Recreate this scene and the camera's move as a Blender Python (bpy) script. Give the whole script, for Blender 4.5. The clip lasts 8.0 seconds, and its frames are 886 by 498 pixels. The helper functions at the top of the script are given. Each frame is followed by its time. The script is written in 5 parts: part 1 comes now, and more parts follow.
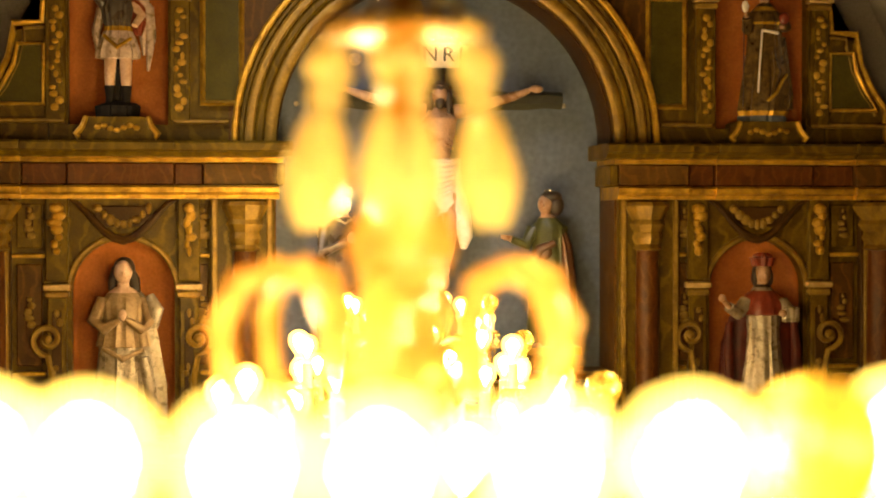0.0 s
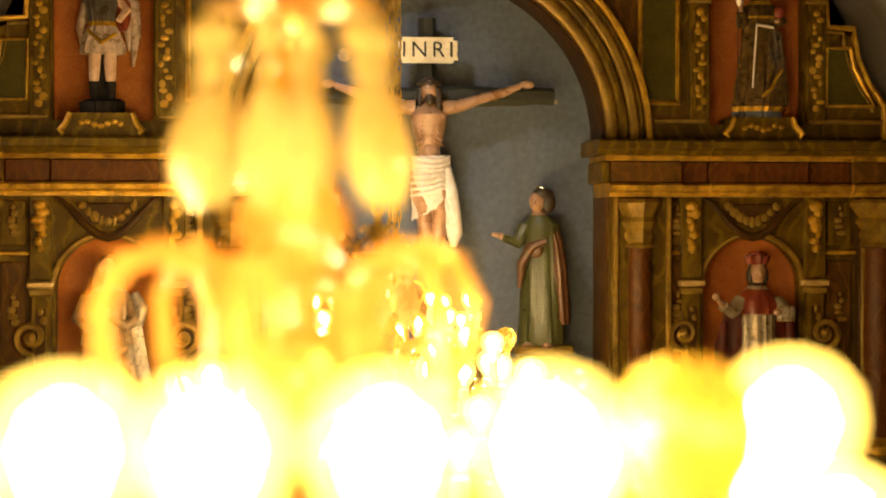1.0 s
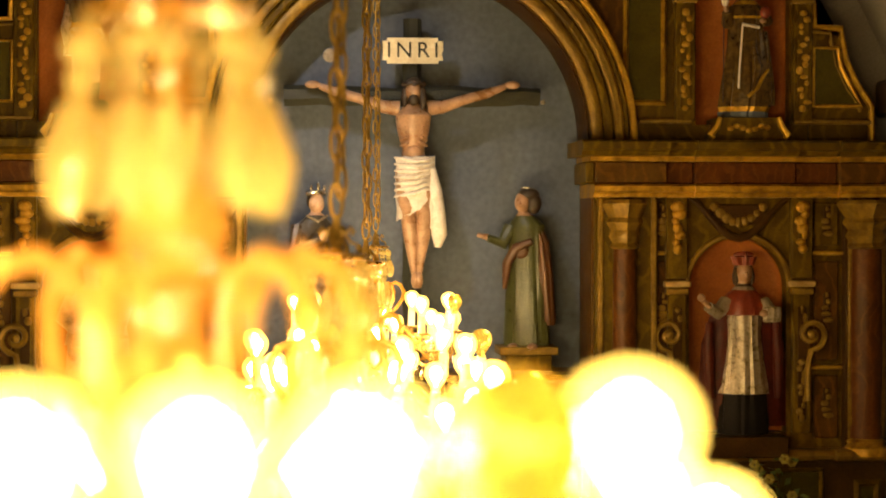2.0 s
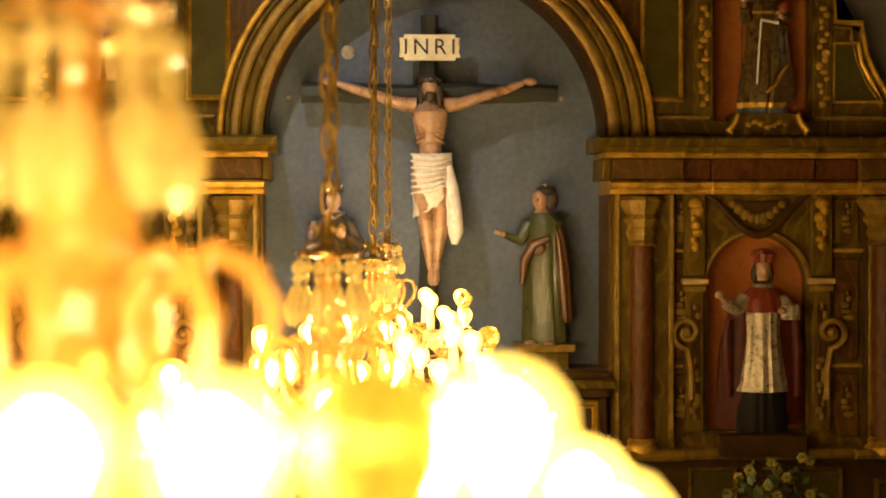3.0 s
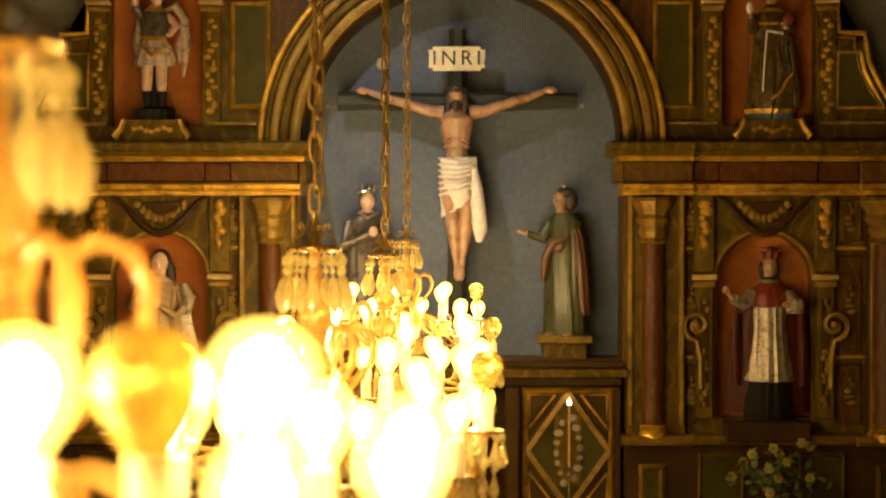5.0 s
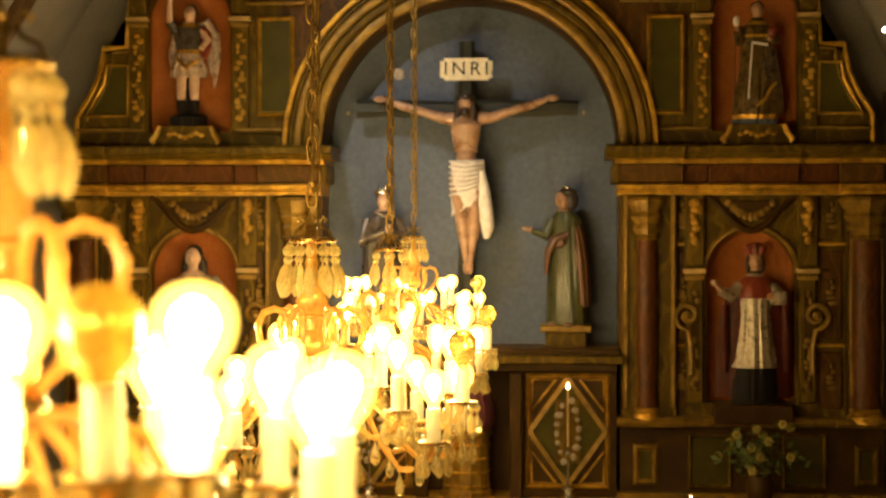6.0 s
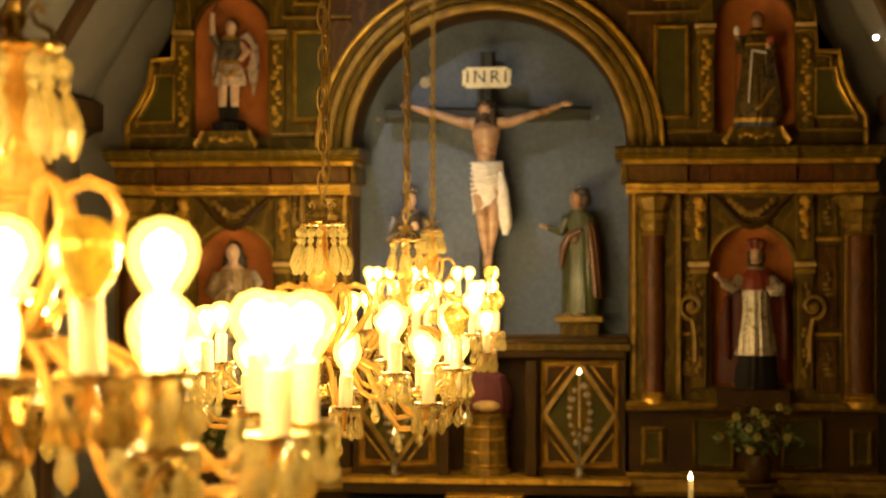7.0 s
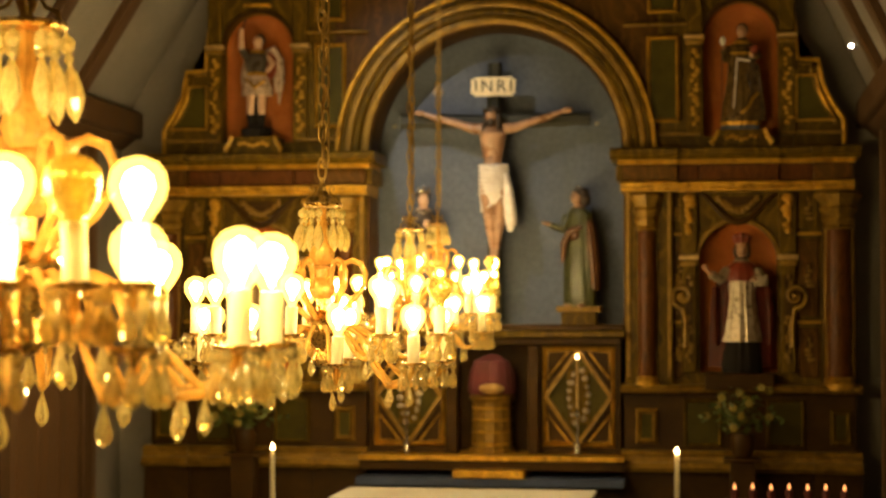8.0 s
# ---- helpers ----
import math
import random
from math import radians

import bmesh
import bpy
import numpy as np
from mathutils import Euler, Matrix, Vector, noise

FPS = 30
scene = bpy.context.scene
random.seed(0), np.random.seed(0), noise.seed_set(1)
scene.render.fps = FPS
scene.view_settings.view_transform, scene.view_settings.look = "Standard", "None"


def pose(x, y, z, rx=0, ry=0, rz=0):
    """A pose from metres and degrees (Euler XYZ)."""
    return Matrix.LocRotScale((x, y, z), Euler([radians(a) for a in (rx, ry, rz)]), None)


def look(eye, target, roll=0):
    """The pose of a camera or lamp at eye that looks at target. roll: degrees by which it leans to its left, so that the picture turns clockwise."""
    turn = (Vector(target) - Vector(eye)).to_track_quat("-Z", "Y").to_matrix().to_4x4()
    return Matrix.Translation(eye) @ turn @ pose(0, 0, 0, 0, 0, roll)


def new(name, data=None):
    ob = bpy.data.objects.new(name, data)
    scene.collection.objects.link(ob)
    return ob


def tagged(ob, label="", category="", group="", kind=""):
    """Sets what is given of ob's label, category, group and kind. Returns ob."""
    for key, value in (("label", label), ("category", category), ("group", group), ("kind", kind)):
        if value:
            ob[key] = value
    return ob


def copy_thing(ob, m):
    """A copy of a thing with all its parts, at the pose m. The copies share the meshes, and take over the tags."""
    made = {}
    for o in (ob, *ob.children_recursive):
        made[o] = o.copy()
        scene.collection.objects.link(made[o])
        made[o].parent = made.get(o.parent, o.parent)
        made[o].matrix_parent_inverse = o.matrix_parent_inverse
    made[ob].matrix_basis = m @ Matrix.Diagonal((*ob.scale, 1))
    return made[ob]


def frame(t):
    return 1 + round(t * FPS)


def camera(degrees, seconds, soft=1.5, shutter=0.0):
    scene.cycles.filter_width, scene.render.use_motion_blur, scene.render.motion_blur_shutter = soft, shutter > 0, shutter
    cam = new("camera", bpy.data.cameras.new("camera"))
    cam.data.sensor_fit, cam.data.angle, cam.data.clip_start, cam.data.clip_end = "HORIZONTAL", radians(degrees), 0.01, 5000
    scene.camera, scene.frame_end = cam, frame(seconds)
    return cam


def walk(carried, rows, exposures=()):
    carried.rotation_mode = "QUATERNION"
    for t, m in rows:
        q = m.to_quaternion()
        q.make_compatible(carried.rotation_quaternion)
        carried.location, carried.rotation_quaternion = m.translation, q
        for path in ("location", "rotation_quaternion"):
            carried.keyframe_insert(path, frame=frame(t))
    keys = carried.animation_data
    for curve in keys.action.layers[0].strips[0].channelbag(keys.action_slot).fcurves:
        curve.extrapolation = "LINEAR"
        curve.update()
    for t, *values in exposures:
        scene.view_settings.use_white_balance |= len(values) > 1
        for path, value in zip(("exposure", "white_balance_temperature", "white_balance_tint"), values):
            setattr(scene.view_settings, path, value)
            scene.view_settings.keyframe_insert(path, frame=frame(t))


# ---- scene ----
# camera: a long lens that glides to the right past the first chandelier, then draws back and sinks
cam = camera(27.13, 8.0, soft=1.8)
cam.data.dof.use_dof = True
cam.data.dof.focus_distance = 10.7
cam.data.dof.aperture_fstop = 1.1
walk(cam, [
    (0, pose(-1.4117, 0.3028, 3.5819, 89.3199, 0, -7.2995)),
    (0.5, pose(-1.2573, 0.3007, 3.5711, 89.3420, 0, -6.6128)),
    (1, pose(-1.1097, 0.4262, 3.5301, 89.4933, 0, -6.2509)),
    (1.5, pose(-0.9810, 0.4436, 3.5236, 89.5163, 0, -5.8723)),
    (2, pose(-0.7937, 0.4042, 3.5498, 89.4191, 0, -5.1919)),
    (3.5, pose(-0.3436, 0.3836, 3.5513, 89.3067, 0, -2.0416)),
    (4, pose(-0.1890, 0.2989, 3.5390, 89.3509, 0, -1.0050)),
    (4.5, pose(0.0017, -0.0342, 3.5326, 89.3738, 0, -0.0074)),
    (6, pose(0.7240, -1.5068, 3.4586, 89.6023, 0, 3.3849)),
    (6.5, pose(1.0181, -2.0222, 3.3371, 90.0427, 0, 4.7847)),
    (7, pose(1.2986, -2.4725, 3.1742, 90.6036, 0, 6.0753)),
    (7.5, pose(1.6661, -2.9901, 2.9630, 91.3147, 0, 7.4870)),
    (8, pose(2.0104, -3.5769, 2.7183, 92.0713, 0, 8.5180)),
], exposures=[(0, 0.45, 6800, 12), (2, 0.2, 6800, 12), (4.5, 0.05, 6700, 11), (6, 0.0, 6700, 9), (8, -0.05, 6700, 8)])

# world and lamps
world = bpy.data.worlds.new("world")
scene.world = world
world.use_nodes = True
world.node_tree.nodes["Background"].inputs[0].default_value = (0.5, 0.6, 0.8, 1)
world.node_tree.nodes["Background"].inputs[1].default_value = 0.006


def spot(name, eye, target, watts, angle, colour):
    data = bpy.data.lights.new(name, "SPOT")
    data.energy, data.spot_size, data.spot_blend, data.shadow_soft_size, data.color = watts, radians(angle + 8), 1.0, 0.05, colour
    lamp = new(name, data)
    lamp.matrix_world = look(eye, target)
    return lamp


# the first spot is unseen, added high up to throw the cross's shadow downwards
SPOTS = [((-1.25, 9.4, 6.35), (-0.35, 12.4, 3.8), 310, 40, (1.0, 0.94, 0.84)),
         ((-3.12, 11.0, 4.66), (-0.8, 12.4, 3.4), 30, 45, (1.0, 0.88, 0.72)), ((3.20, 11.8, 4.46), (0.8, 12.3, 3.9), 2.5, 60, (1.0, 0.80, 0.55)),
         ((-2.97, 11.0, 5.08), (-1.9, 12.0, 3.7), 48, 66, (1.0, 0.80, 0.55)), ((3.09, 11.8, 4.92), (2.1, 12.0, 4.2), 4, 66, (1.0, 0.78, 0.50))]
for eye, target, watts, angle, colour in SPOTS:
    spot("spot_light", eye, target, watts, angle, colour)
spot("wall_washer", (-3.12, 10.64, 4.28), (-3.24, 10.64, 3.9), 3, 26, (1.0, 0.86, 0.80))


# ---------------------------------------------------------------- materials
def material(name, colour, rough=0.6, metal=0.0, second=None, scale=6.0, amount=0.5, bump=0.15, grain=60.0, vein=None, stretch=(1, 1, 1), **more):
    m = bpy.data.materials.new(name)
    m.use_nodes = True
    nodes, links = m.node_tree.nodes, m.node_tree.links
    shader = nodes["Principled BSDF"]
    coords = nodes.new("ShaderNodeTexCoord")
    info = nodes.new("ShaderNodeObjectInfo")
    mapping = nodes.new("ShaderNodeMapping")
    mapping.inputs["Scale"].default_value = stretch
    shift = nodes.new("ShaderNodeVectorMath")
    shift.operation = "MULTIPLY_ADD"
    shift.inputs[1].default_value = (1, 1, 1)
    links.new(coords.outputs["Object"], shift.inputs[0])
    links.new(info.outputs["Random"], shift.inputs[2])
    links.new(shift.outputs[0], mapping.inputs["Vector"])
    big = nodes.new("ShaderNodeTexNoise")
    big.inputs["Scale"].default_value, big.inputs["Detail"].default_value, big.inputs["Distortion"].default_value = scale, 6, 0.6
    fine = nodes.new("ShaderNodeTexNoise")
    fine.inputs["Scale"].default_value, fine.inputs["Detail"].default_value = grain, 3
    for n in (big, fine):
        links.new(mapping.outputs[0], n.inputs["Vector"])
    ramp = nodes.new("ShaderNodeValToRGB")
    ramp.color_ramp.elements[0].position, ramp.color_ramp.elements[1].position = 0.5 - amount * 0.35, 0.5 + amount * 0.35
    ramp.color_ramp.elements[0].color = (*(second or [c * 0.6 for c in colour]), 1)
    ramp.color_ramp.elements[1].color = (*colour, 1)
    links.new(big.outputs["Fac"], ramp.inputs["Fac"])
    out = ramp.outputs["Color"]
    if vein:
        wave = nodes.new("ShaderNodeTexWave")
        wave.inputs["Scale"].default_value, wave.inputs["Distortion"].default_value, wave.inputs["Detail"].default_value = scale * 0.5, 14, 4
        links.new(mapping.outputs[0], wave.inputs["Vector"])
        cut = nodes.new("ShaderNodeMapRange")
        cut.inputs[1].default_value, cut.inputs[2].default_value = 0.72, 0.98
        links.new(wave.outputs["Fac"], cut.inputs[0])
        mix = nodes.new("ShaderNodeMix")
        mix.data_type = "RGBA"
        links.new(cut.outputs[0], mix.inputs["Factor"])
        links.new(out, mix.inputs[6])
        mix.inputs[7].default_value = (*vein, 1)
        out = mix.outputs[2]
    shade = nodes.new("ShaderNodeMix")
    shade.data_type, shade.blend_type = "RGBA", "OVERLAY"
    shade.inputs["Factor"].default_value = 0.35
    links.new(out, shade.inputs[6])
    links.new(fine.outputs["Fac"], shade.inputs[7])
    links.new(shade.outputs[2], shader.inputs["Base Color"])
    shader.inputs["Metallic"].default_value = metal
    vary = nodes.new("ShaderNodeMapRange")
    vary.inputs[3].default_value, vary.inputs[4].default_value = max(rough - 0.15, 0.03), min(rough + 0.15, 1)
    links.new(big.outputs["Fac"], vary.inputs[0])
    links.new(vary.outputs[0], shader.inputs["Roughness"])
    relief = nodes.new("ShaderNodeBump")
    relief.inputs["Strength"].default_value, relief.inputs["Distance"].default_value = bump, 0.01
    links.new(fine.outputs["Fac"], relief.inputs["Height"])
    links.new(relief.outputs[0], shader.inputs["Normal"])
    for key, value in more.items():
        shader.inputs[key.replace("_", " ")].default_value = value
    return m


GOLD = material("worn gilding", (0.74, 0.42, 0.045), 0.4, 0.6, (0.20, 0.095, 0.008), 11, 0.7, 0.35)
OLDGOLD = material("dull gilded wood", (0.34, 0.195, 0.022), 0.45, 0.4, (0.10, 0.052, 0.006), 9, 0.8, 0.35)
OLIVE = material("olive marbled wood", (0.118, 0.068, 0.004), 0.42, 0, (0.04, 0.021, 0.0015), 5, 0.85, 0.25, vein=(0.128, 0.074, 0.005), Specular_IOR_Level=0.14)
UMBER = material("dark umber wood", (0.062, 0.029, 0.004), 0.45, 0, (0.024, 0.010, 0.002), 5, 0.8, 0.2, Specular_IOR_Level=0.14)
MARBLE_RED = material("red marbled paint", (0.105, 0.032, 0.005), 0.4, 0, (0.043, 0.013, 0.002), 9, 0.85, 0.15, vein=(0.098, 0.034, 0.006), Specular_IOR_Level=0.14)
MARBLE_BROWN = material("brown marbled paint", (0.10, 0.046, 0.006), 0.4, 0, (0.04, 0.016, 0.002), 6, 0.9, 0.15, vein=(0.108, 0.046, 0.007), Specular_IOR_Level=0.14)
PANEL_GREEN = material("green painted panel", (0.064, 0.050, 0.005), 0.42, 0, (0.032, 0.024, 0.002), 6, 0.8, 0.15, Specular_IOR_Level=0.14)
NICHE_RED = material("terracotta painted niche", (0.43, 0.14, 0.035), 0.6, 0, (0.31, 0.085, 0.02), 5, 0.8, 0.15, Specular_IOR_Level=0.14)
BLUE = material("grey blue painted boards", (0.115, 0.135, 0.185), 0.5, 0, (0.085, 0.10, 0.135), 2.2, 0.9, 0.1, grain=25, Specular_IOR_Level=0.22)
CREAM = material("cream gilded stone", (0.56, 0.38, 0.14), 0.45, 0.2, (0.34, 0.20, 0.06), 10, 0.6, 0.2)
PLASTER = material("aged grey plaster", (0.23, 0.205, 0.18), 0.85, 0, (0.16, 0.142, 0.125), 2, 0.8, 0.25)
BEAM = material("dark oak beam", (0.105, 0.055, 0.026), 0.6, 0, (0.05, 0.026, 0.012), 5, 0.8, 0.3, stretch=(1, 1, 0.2), Specular_IOR_Level=0.22)
BOARDS = material("brown wainscot wood", (0.15, 0.08, 0.04), 0.5, 0, (0.075, 0.04, 0.02), 4, 0.8, 0.2, stretch=(2, 2, 0.3), Specular_IOR_Level=0.22)
STONE = material("grey stone paving", (0.30, 0.27, 0.23), 0.6, 0, (0.2, 0.18, 0.15), 3, 0.8, 0.2)
BRASS = material("gilded brass", (0.80, 0.52, 0.16), 0.28, 1.0, (0.5, 0.29, 0.07), 12, 0.6, 0.1)
CHAIN = material("tarnished brass chain", (0.52, 0.33, 0.08), 0.4, 0.8, (0.22, 0.125, 0.03), 30, 0.7, 0.2)
WOOD_CROSS = material("blackened green wood", (0.035, 0.035, 0.022), 0.6, 0, (0.016, 0.016, 0.011), 10, 0.8, 0.5)
SKIN = material("painted flesh", (0.50, 0.30, 0.18), 0.3, 0, (0.20, 0.095, 0.045), 11, 0.9, 0.15)
PALE = material("pale painted flesh", (0.66, 0.45, 0.33), 0.4, 0, (0.5, 0.3, 0.2), 14, 0.6, 0.08)
LINEN = material("white painted cloth", (0.78, 0.72, 0.66), 0.5, 0, (0.58, 0.5, 0.44), 14, 0.7, 0.2)
SILVERED = material("silvered white robe", (0.47, 0.39, 0.29), 0.3, 0.3, (0.17, 0.12, 0.07), 20, 0.9, 0.4)
KILT = material("silvered pink kilt", (0.66, 0.50, 0.42), 0.3, 0.25, (0.26, 0.18, 0.13), 22, 0.85, 0.4)
ROBE_CREAM = material("cream gilded robe", (0.42, 0.29, 0.15), 0.4, 0.25, (0.22, 0.13, 0.06), 24, 0.9, 0.4)
ROBE_GREEN = material("green painted robe", (0.072, 0.075, 0.02), 0.33, 0, (0.035, 0.032, 0.01), 12, 0.8, 0.25)
ROBE_RED = material("red painted cloak", (0.25, 0.036, 0.014), 0.35, 0, (0.11, 0.018, 0.008), 12, 0.8, 0.2)
ROBE_RUST = material("rust brown cloak", (0.13, 0.05, 0.016), 0.35, 0, (0.06, 0.022, 0.008), 12, 0.8, 0.2)
ROBE_WINE = material("dark red cloak", (0.085, 0.011, 0.004), 0.5, 0, (0.035, 0.005, 0.002), 12, 0.8, 0.2, Specular_IOR_Level=0.2)
ROBE_GREY = material("grey brown sleeves", (0.14, 0.11, 0.085), 0.3, 0.15, (0.06, 0.04, 0.03), 12, 0.9, 0.3)
ROBE_DARK = material("dark brown brocade habit", (0.15, 0.085, 0.02), 0.32, 0.15, (0.016, 0.010, 0.004), 24, 0.75, 0.3, Specular_IOR_Level=0.3)
# black cloth, its colour deepened further for the shadow at the statue's foot
CASSOCK_SHADE = material("black cassock deepened for shade", (0.014, 0.010, 0.008), 0.7, 0, (0.008, 0.006, 0.005), 12, 0.8, 0.2, Specular_IOR_Level=0.15)
ROBE_BLUE = material("dark grey painted robe", (0.075, 0.07, 0.062), 0.3, 0.1, (0.06, 0.036, 0.022), 11, 0.9, 0.3)
HAIR = material("dark painted hair", (0.045, 0.026, 0.014), 0.5, 0, (0.02, 0.012, 0.008), 25, 0.7, 0.4)
SILVER = material("bright silver", (0.85, 0.83, 0.78), 0.22, 1.0, (0.6, 0.58, 0.54), 30, 0.5, 0.1)
BOARD = material("ivory title board", (0.80, 0.70, 0.50), 0.5, 0, (0.66, 0.55, 0.36), 14, 0.6, 0.1)
BLACK = material("black lettering", (0.02, 0.017, 0.014), 0.6)
VEIL = material("rose tabernacle veil", (0.13, 0.024, 0.026), 0.75, 0, (0.08, 0.014, 0.014), 10, 0.7, 0.3)
CLOTH = material("white altar cloth", (0.78, 0.76, 0.74), 0.8, 0, (0.68, 0.66, 0.64), 8, 0.6, 0.2)
LEAF = material("green leaves", (0.085, 0.11, 0.02), 0.5, 0, (0.04, 0.06, 0.01), 20, 0.7, 0.2)
PETAL = material("yellow green petals", (0.30, 0.25, 0.04), 0.6, 0, (0.18, 0.12, 0.02), 20, 0.7, 0.2)
NAVY = material("blue altar frontal", (0.05, 0.07, 0.16), 0.6, 0, (0.03, 0.045, 0.1), 8, 0.7, 0.2)


def glass(name, colour, rough=0.04, milky=0.0):
    m = bpy.data.materials.new(name)
    m.use_nodes = True
    shader = m.node_tree.nodes["Principled BSDF"]
    shader.inputs["Base Color"].default_value = (*colour, 1)
    shader.inputs["Roughness"].default_value = rough
    shader.inputs["Transmission Weight"].default_value = 1.0
    shader.inputs["IOR"].default_value = 1.52
    if milky:
        nodes, links = m.node_tree.nodes, m.node_tree.links
        veil = nodes.new("ShaderNodeBsdfTranslucent")
        veil.inputs[0].default_value = (colour[0] * 0.92, colour[1] * 0.88, colour[2] * 0.72, 1)
        face = nodes.new("ShaderNodeBsdfDiffuse")
        face.inputs[0].default_value = (colour[0] * 0.9, colour[1] * 0.86, colour[2] * 0.7, 1)
        half, mix = nodes.new("ShaderNodeMixShader"), nodes.new("ShaderNodeMixShader")
        grain = nodes.new("ShaderNodeTexNoise")
        grain.inputs["Scale"].default_value = 9
        spread = nodes.new("ShaderNodeMapRange")
        spread.inputs[3].default_value, spread.inputs[4].default_value = milky - 0.25, milky + 0.25
        links.new(grain.outputs["Fac"], spread.inputs[0])
        links.new(veil.outputs[0], half.inputs[1])
        links.new(face.outputs[0], half.inputs[2])
        links.new(spread.outputs[0], mix.inputs[0])
        links.new(shader.outputs[0], mix.inputs[1])
        links.new(half.outputs[0], mix.inputs[2])
        links.new(mix.outputs[0], nodes["Material Output"].inputs[0])
    return m


def thin_plastic(name, colour, through_light):
    """A thin opal sleeve that lets the bulb above glow through it."""
    m = bpy.data.materials.new(name)
    m.use_nodes = True
    nodes, links = m.node_tree.nodes, m.node_tree.links
    coords, grain, ramp = nodes.new("ShaderNodeTexCoord"), nodes.new("ShaderNodeTexNoise"), nodes.new("ShaderNodeValToRGB")
    grain.inputs["Scale"].default_value, grain.inputs["Detail"].default_value = 7, 5
    links.new(coords.outputs["Object"], grain.inputs["Vector"])
    ramp.color_ramp.elements[0].color, ramp.color_ramp.elements[1].color = (*[c * 0.88 for c in colour], 1), (*colour, 1)
    links.new(grain.outputs["Fac"], ramp.inputs["Fac"])
    shader, veil, mix = nodes["Principled BSDF"], nodes.new("ShaderNodeBsdfTranslucent"), nodes.new("ShaderNodeMixShader")
    shader.inputs["Roughness"].default_value = 0.45
    links.new(ramp.outputs[0], shader.inputs["Base Color"])
    links.new(ramp.outputs[0], veil.inputs[0])
    mix.inputs[0].default_value = through_light
    links.new(shader.outputs[0], mix.inputs[1])
    links.new(veil.outputs[0], mix.inputs[2])
    links.new(mix.outputs[0], nodes["Material Output"].inputs[0])
    return m


SLEEVE = thin_plastic("ivory candle sleeve", (0.93, 0.87, 0.68), 0.6)
CLEAR_CRYSTAL = glass("clear cut crystal", (1.0, 0.88, 0.52), 0.02, 0.26)
CRYSTAL = glass("cut crystal", (1.0, 0.90, 0.55), 0.04, 0.4)
AMBER = glass("amber twisted glass", (0.95, 0.62, 0.22), 0.12, 0.5)
CLEAR = glass("unlit bulb glass", (1.0, 0.80, 0.28), 0.02, 0.3)


def glow(name, colour, strength, clear=0.0):
    m = bpy.data.materials.new(name)
    m.use_nodes = True
    nodes = m.node_tree.nodes
    nodes.remove(nodes["Principled BSDF"])
    lamp = nodes.new("ShaderNodeEmission")
    lamp.inputs[0].default_value, lamp.inputs[1].default_value = (*colour, 1), strength
    out = lamp.outputs[0]
    if clear:
        see, mix = nodes.new("ShaderNodeBsdfTransparent"), nodes.new("ShaderNodeMixShader")
        mix.inputs[0].default_value = clear
        m.node_tree.links.new(out, mix.inputs[1])
        m.node_tree.links.new(see.outputs[0], mix.inputs[2])
        out = mix.outputs[0]
    m.node_tree.links.new(out, nodes["Material Output"].inputs[0])
    return m


LIT = glow("lit bulb core", (1.0, 0.74, 0.34), 170)
# same bulbs as LIT; strength set apart to tune the first chandelier's brightness
LIT_NEAR = glow("lit near bulb core", (1.0, 0.72, 0.30), 185)
# yellow bloom round a lit core, given to the bulb glass as emission
SHELL = glow("bulb glass with bloom glow", (1.0, 0.62, 0.10), 9.0, 0.7)
VOTIVE = glow("votive flame", (1.0, 0.35, 0.10), 2.5)
FLAME = glow("candle flame", (1.0, 0.62, 0.25), 25)
SPOT_FACE = glow("spotlight face", (1.0, 0.93, 0.8), 30)


# ---------------------------------------------------------------- mesh tools
def part(name, bm, mat, parent=None, label="", smooth=True):
    mesh = bpy.data.meshes.new(name)
    bmesh.ops.recalc_face_normals(bm, faces=bm.faces)
    bm.to_mesh(mesh)
    bm.free()
    for m in (mat if isinstance(mat, (list, tuple)) else [mat]):
        mesh.materials.append(m)
    if smooth:
        mesh.polygons.foreach_set("use_smooth", [True] * len(mesh.polygons))
        mesh.set_sharp_from_angle(angle=radians(38))
    ob = new(name, mesh)
    ob.parent = parent
    if label:
        ob["label"] = label
    return ob


def again(ob, m, parent):
    twin = ob.copy()
    scene.collection.objects.link(twin)
    twin.parent = parent
    twin.matrix_basis = m
    return twin


def box(bm, x0, x1, y0, y1, z0, z1, bevel=0.006):
    made = bmesh.ops.create_cube(bm, size=1)["verts"]
    for v in made:
        v.co = Vector(((x0 + x1) / 2 + v.co.x * (x1 - x0), (y0 + y1) / 2 + v.co.y * (y1 - y0), (z0 + z1) / 2 + v.co.z * (z1 - z0)))
    if bevel:
        edges = list({e for v in made for e in v.link_edges})
        bmesh.ops.bevel(bm, geom=edges, offset=min(bevel, abs(x1 - x0) / 3, abs(y1 - y0) / 3, abs(z1 - z0) / 3), segments=1, affect="EDGES", profile=0.5)


def boxed(*a, **k):
    bm = bmesh.new()
    box(bm, *a, **k)
    return bm


def quad(bm, *pts):
    return bm.faces.new([bm.verts.new(p) for p in pts])


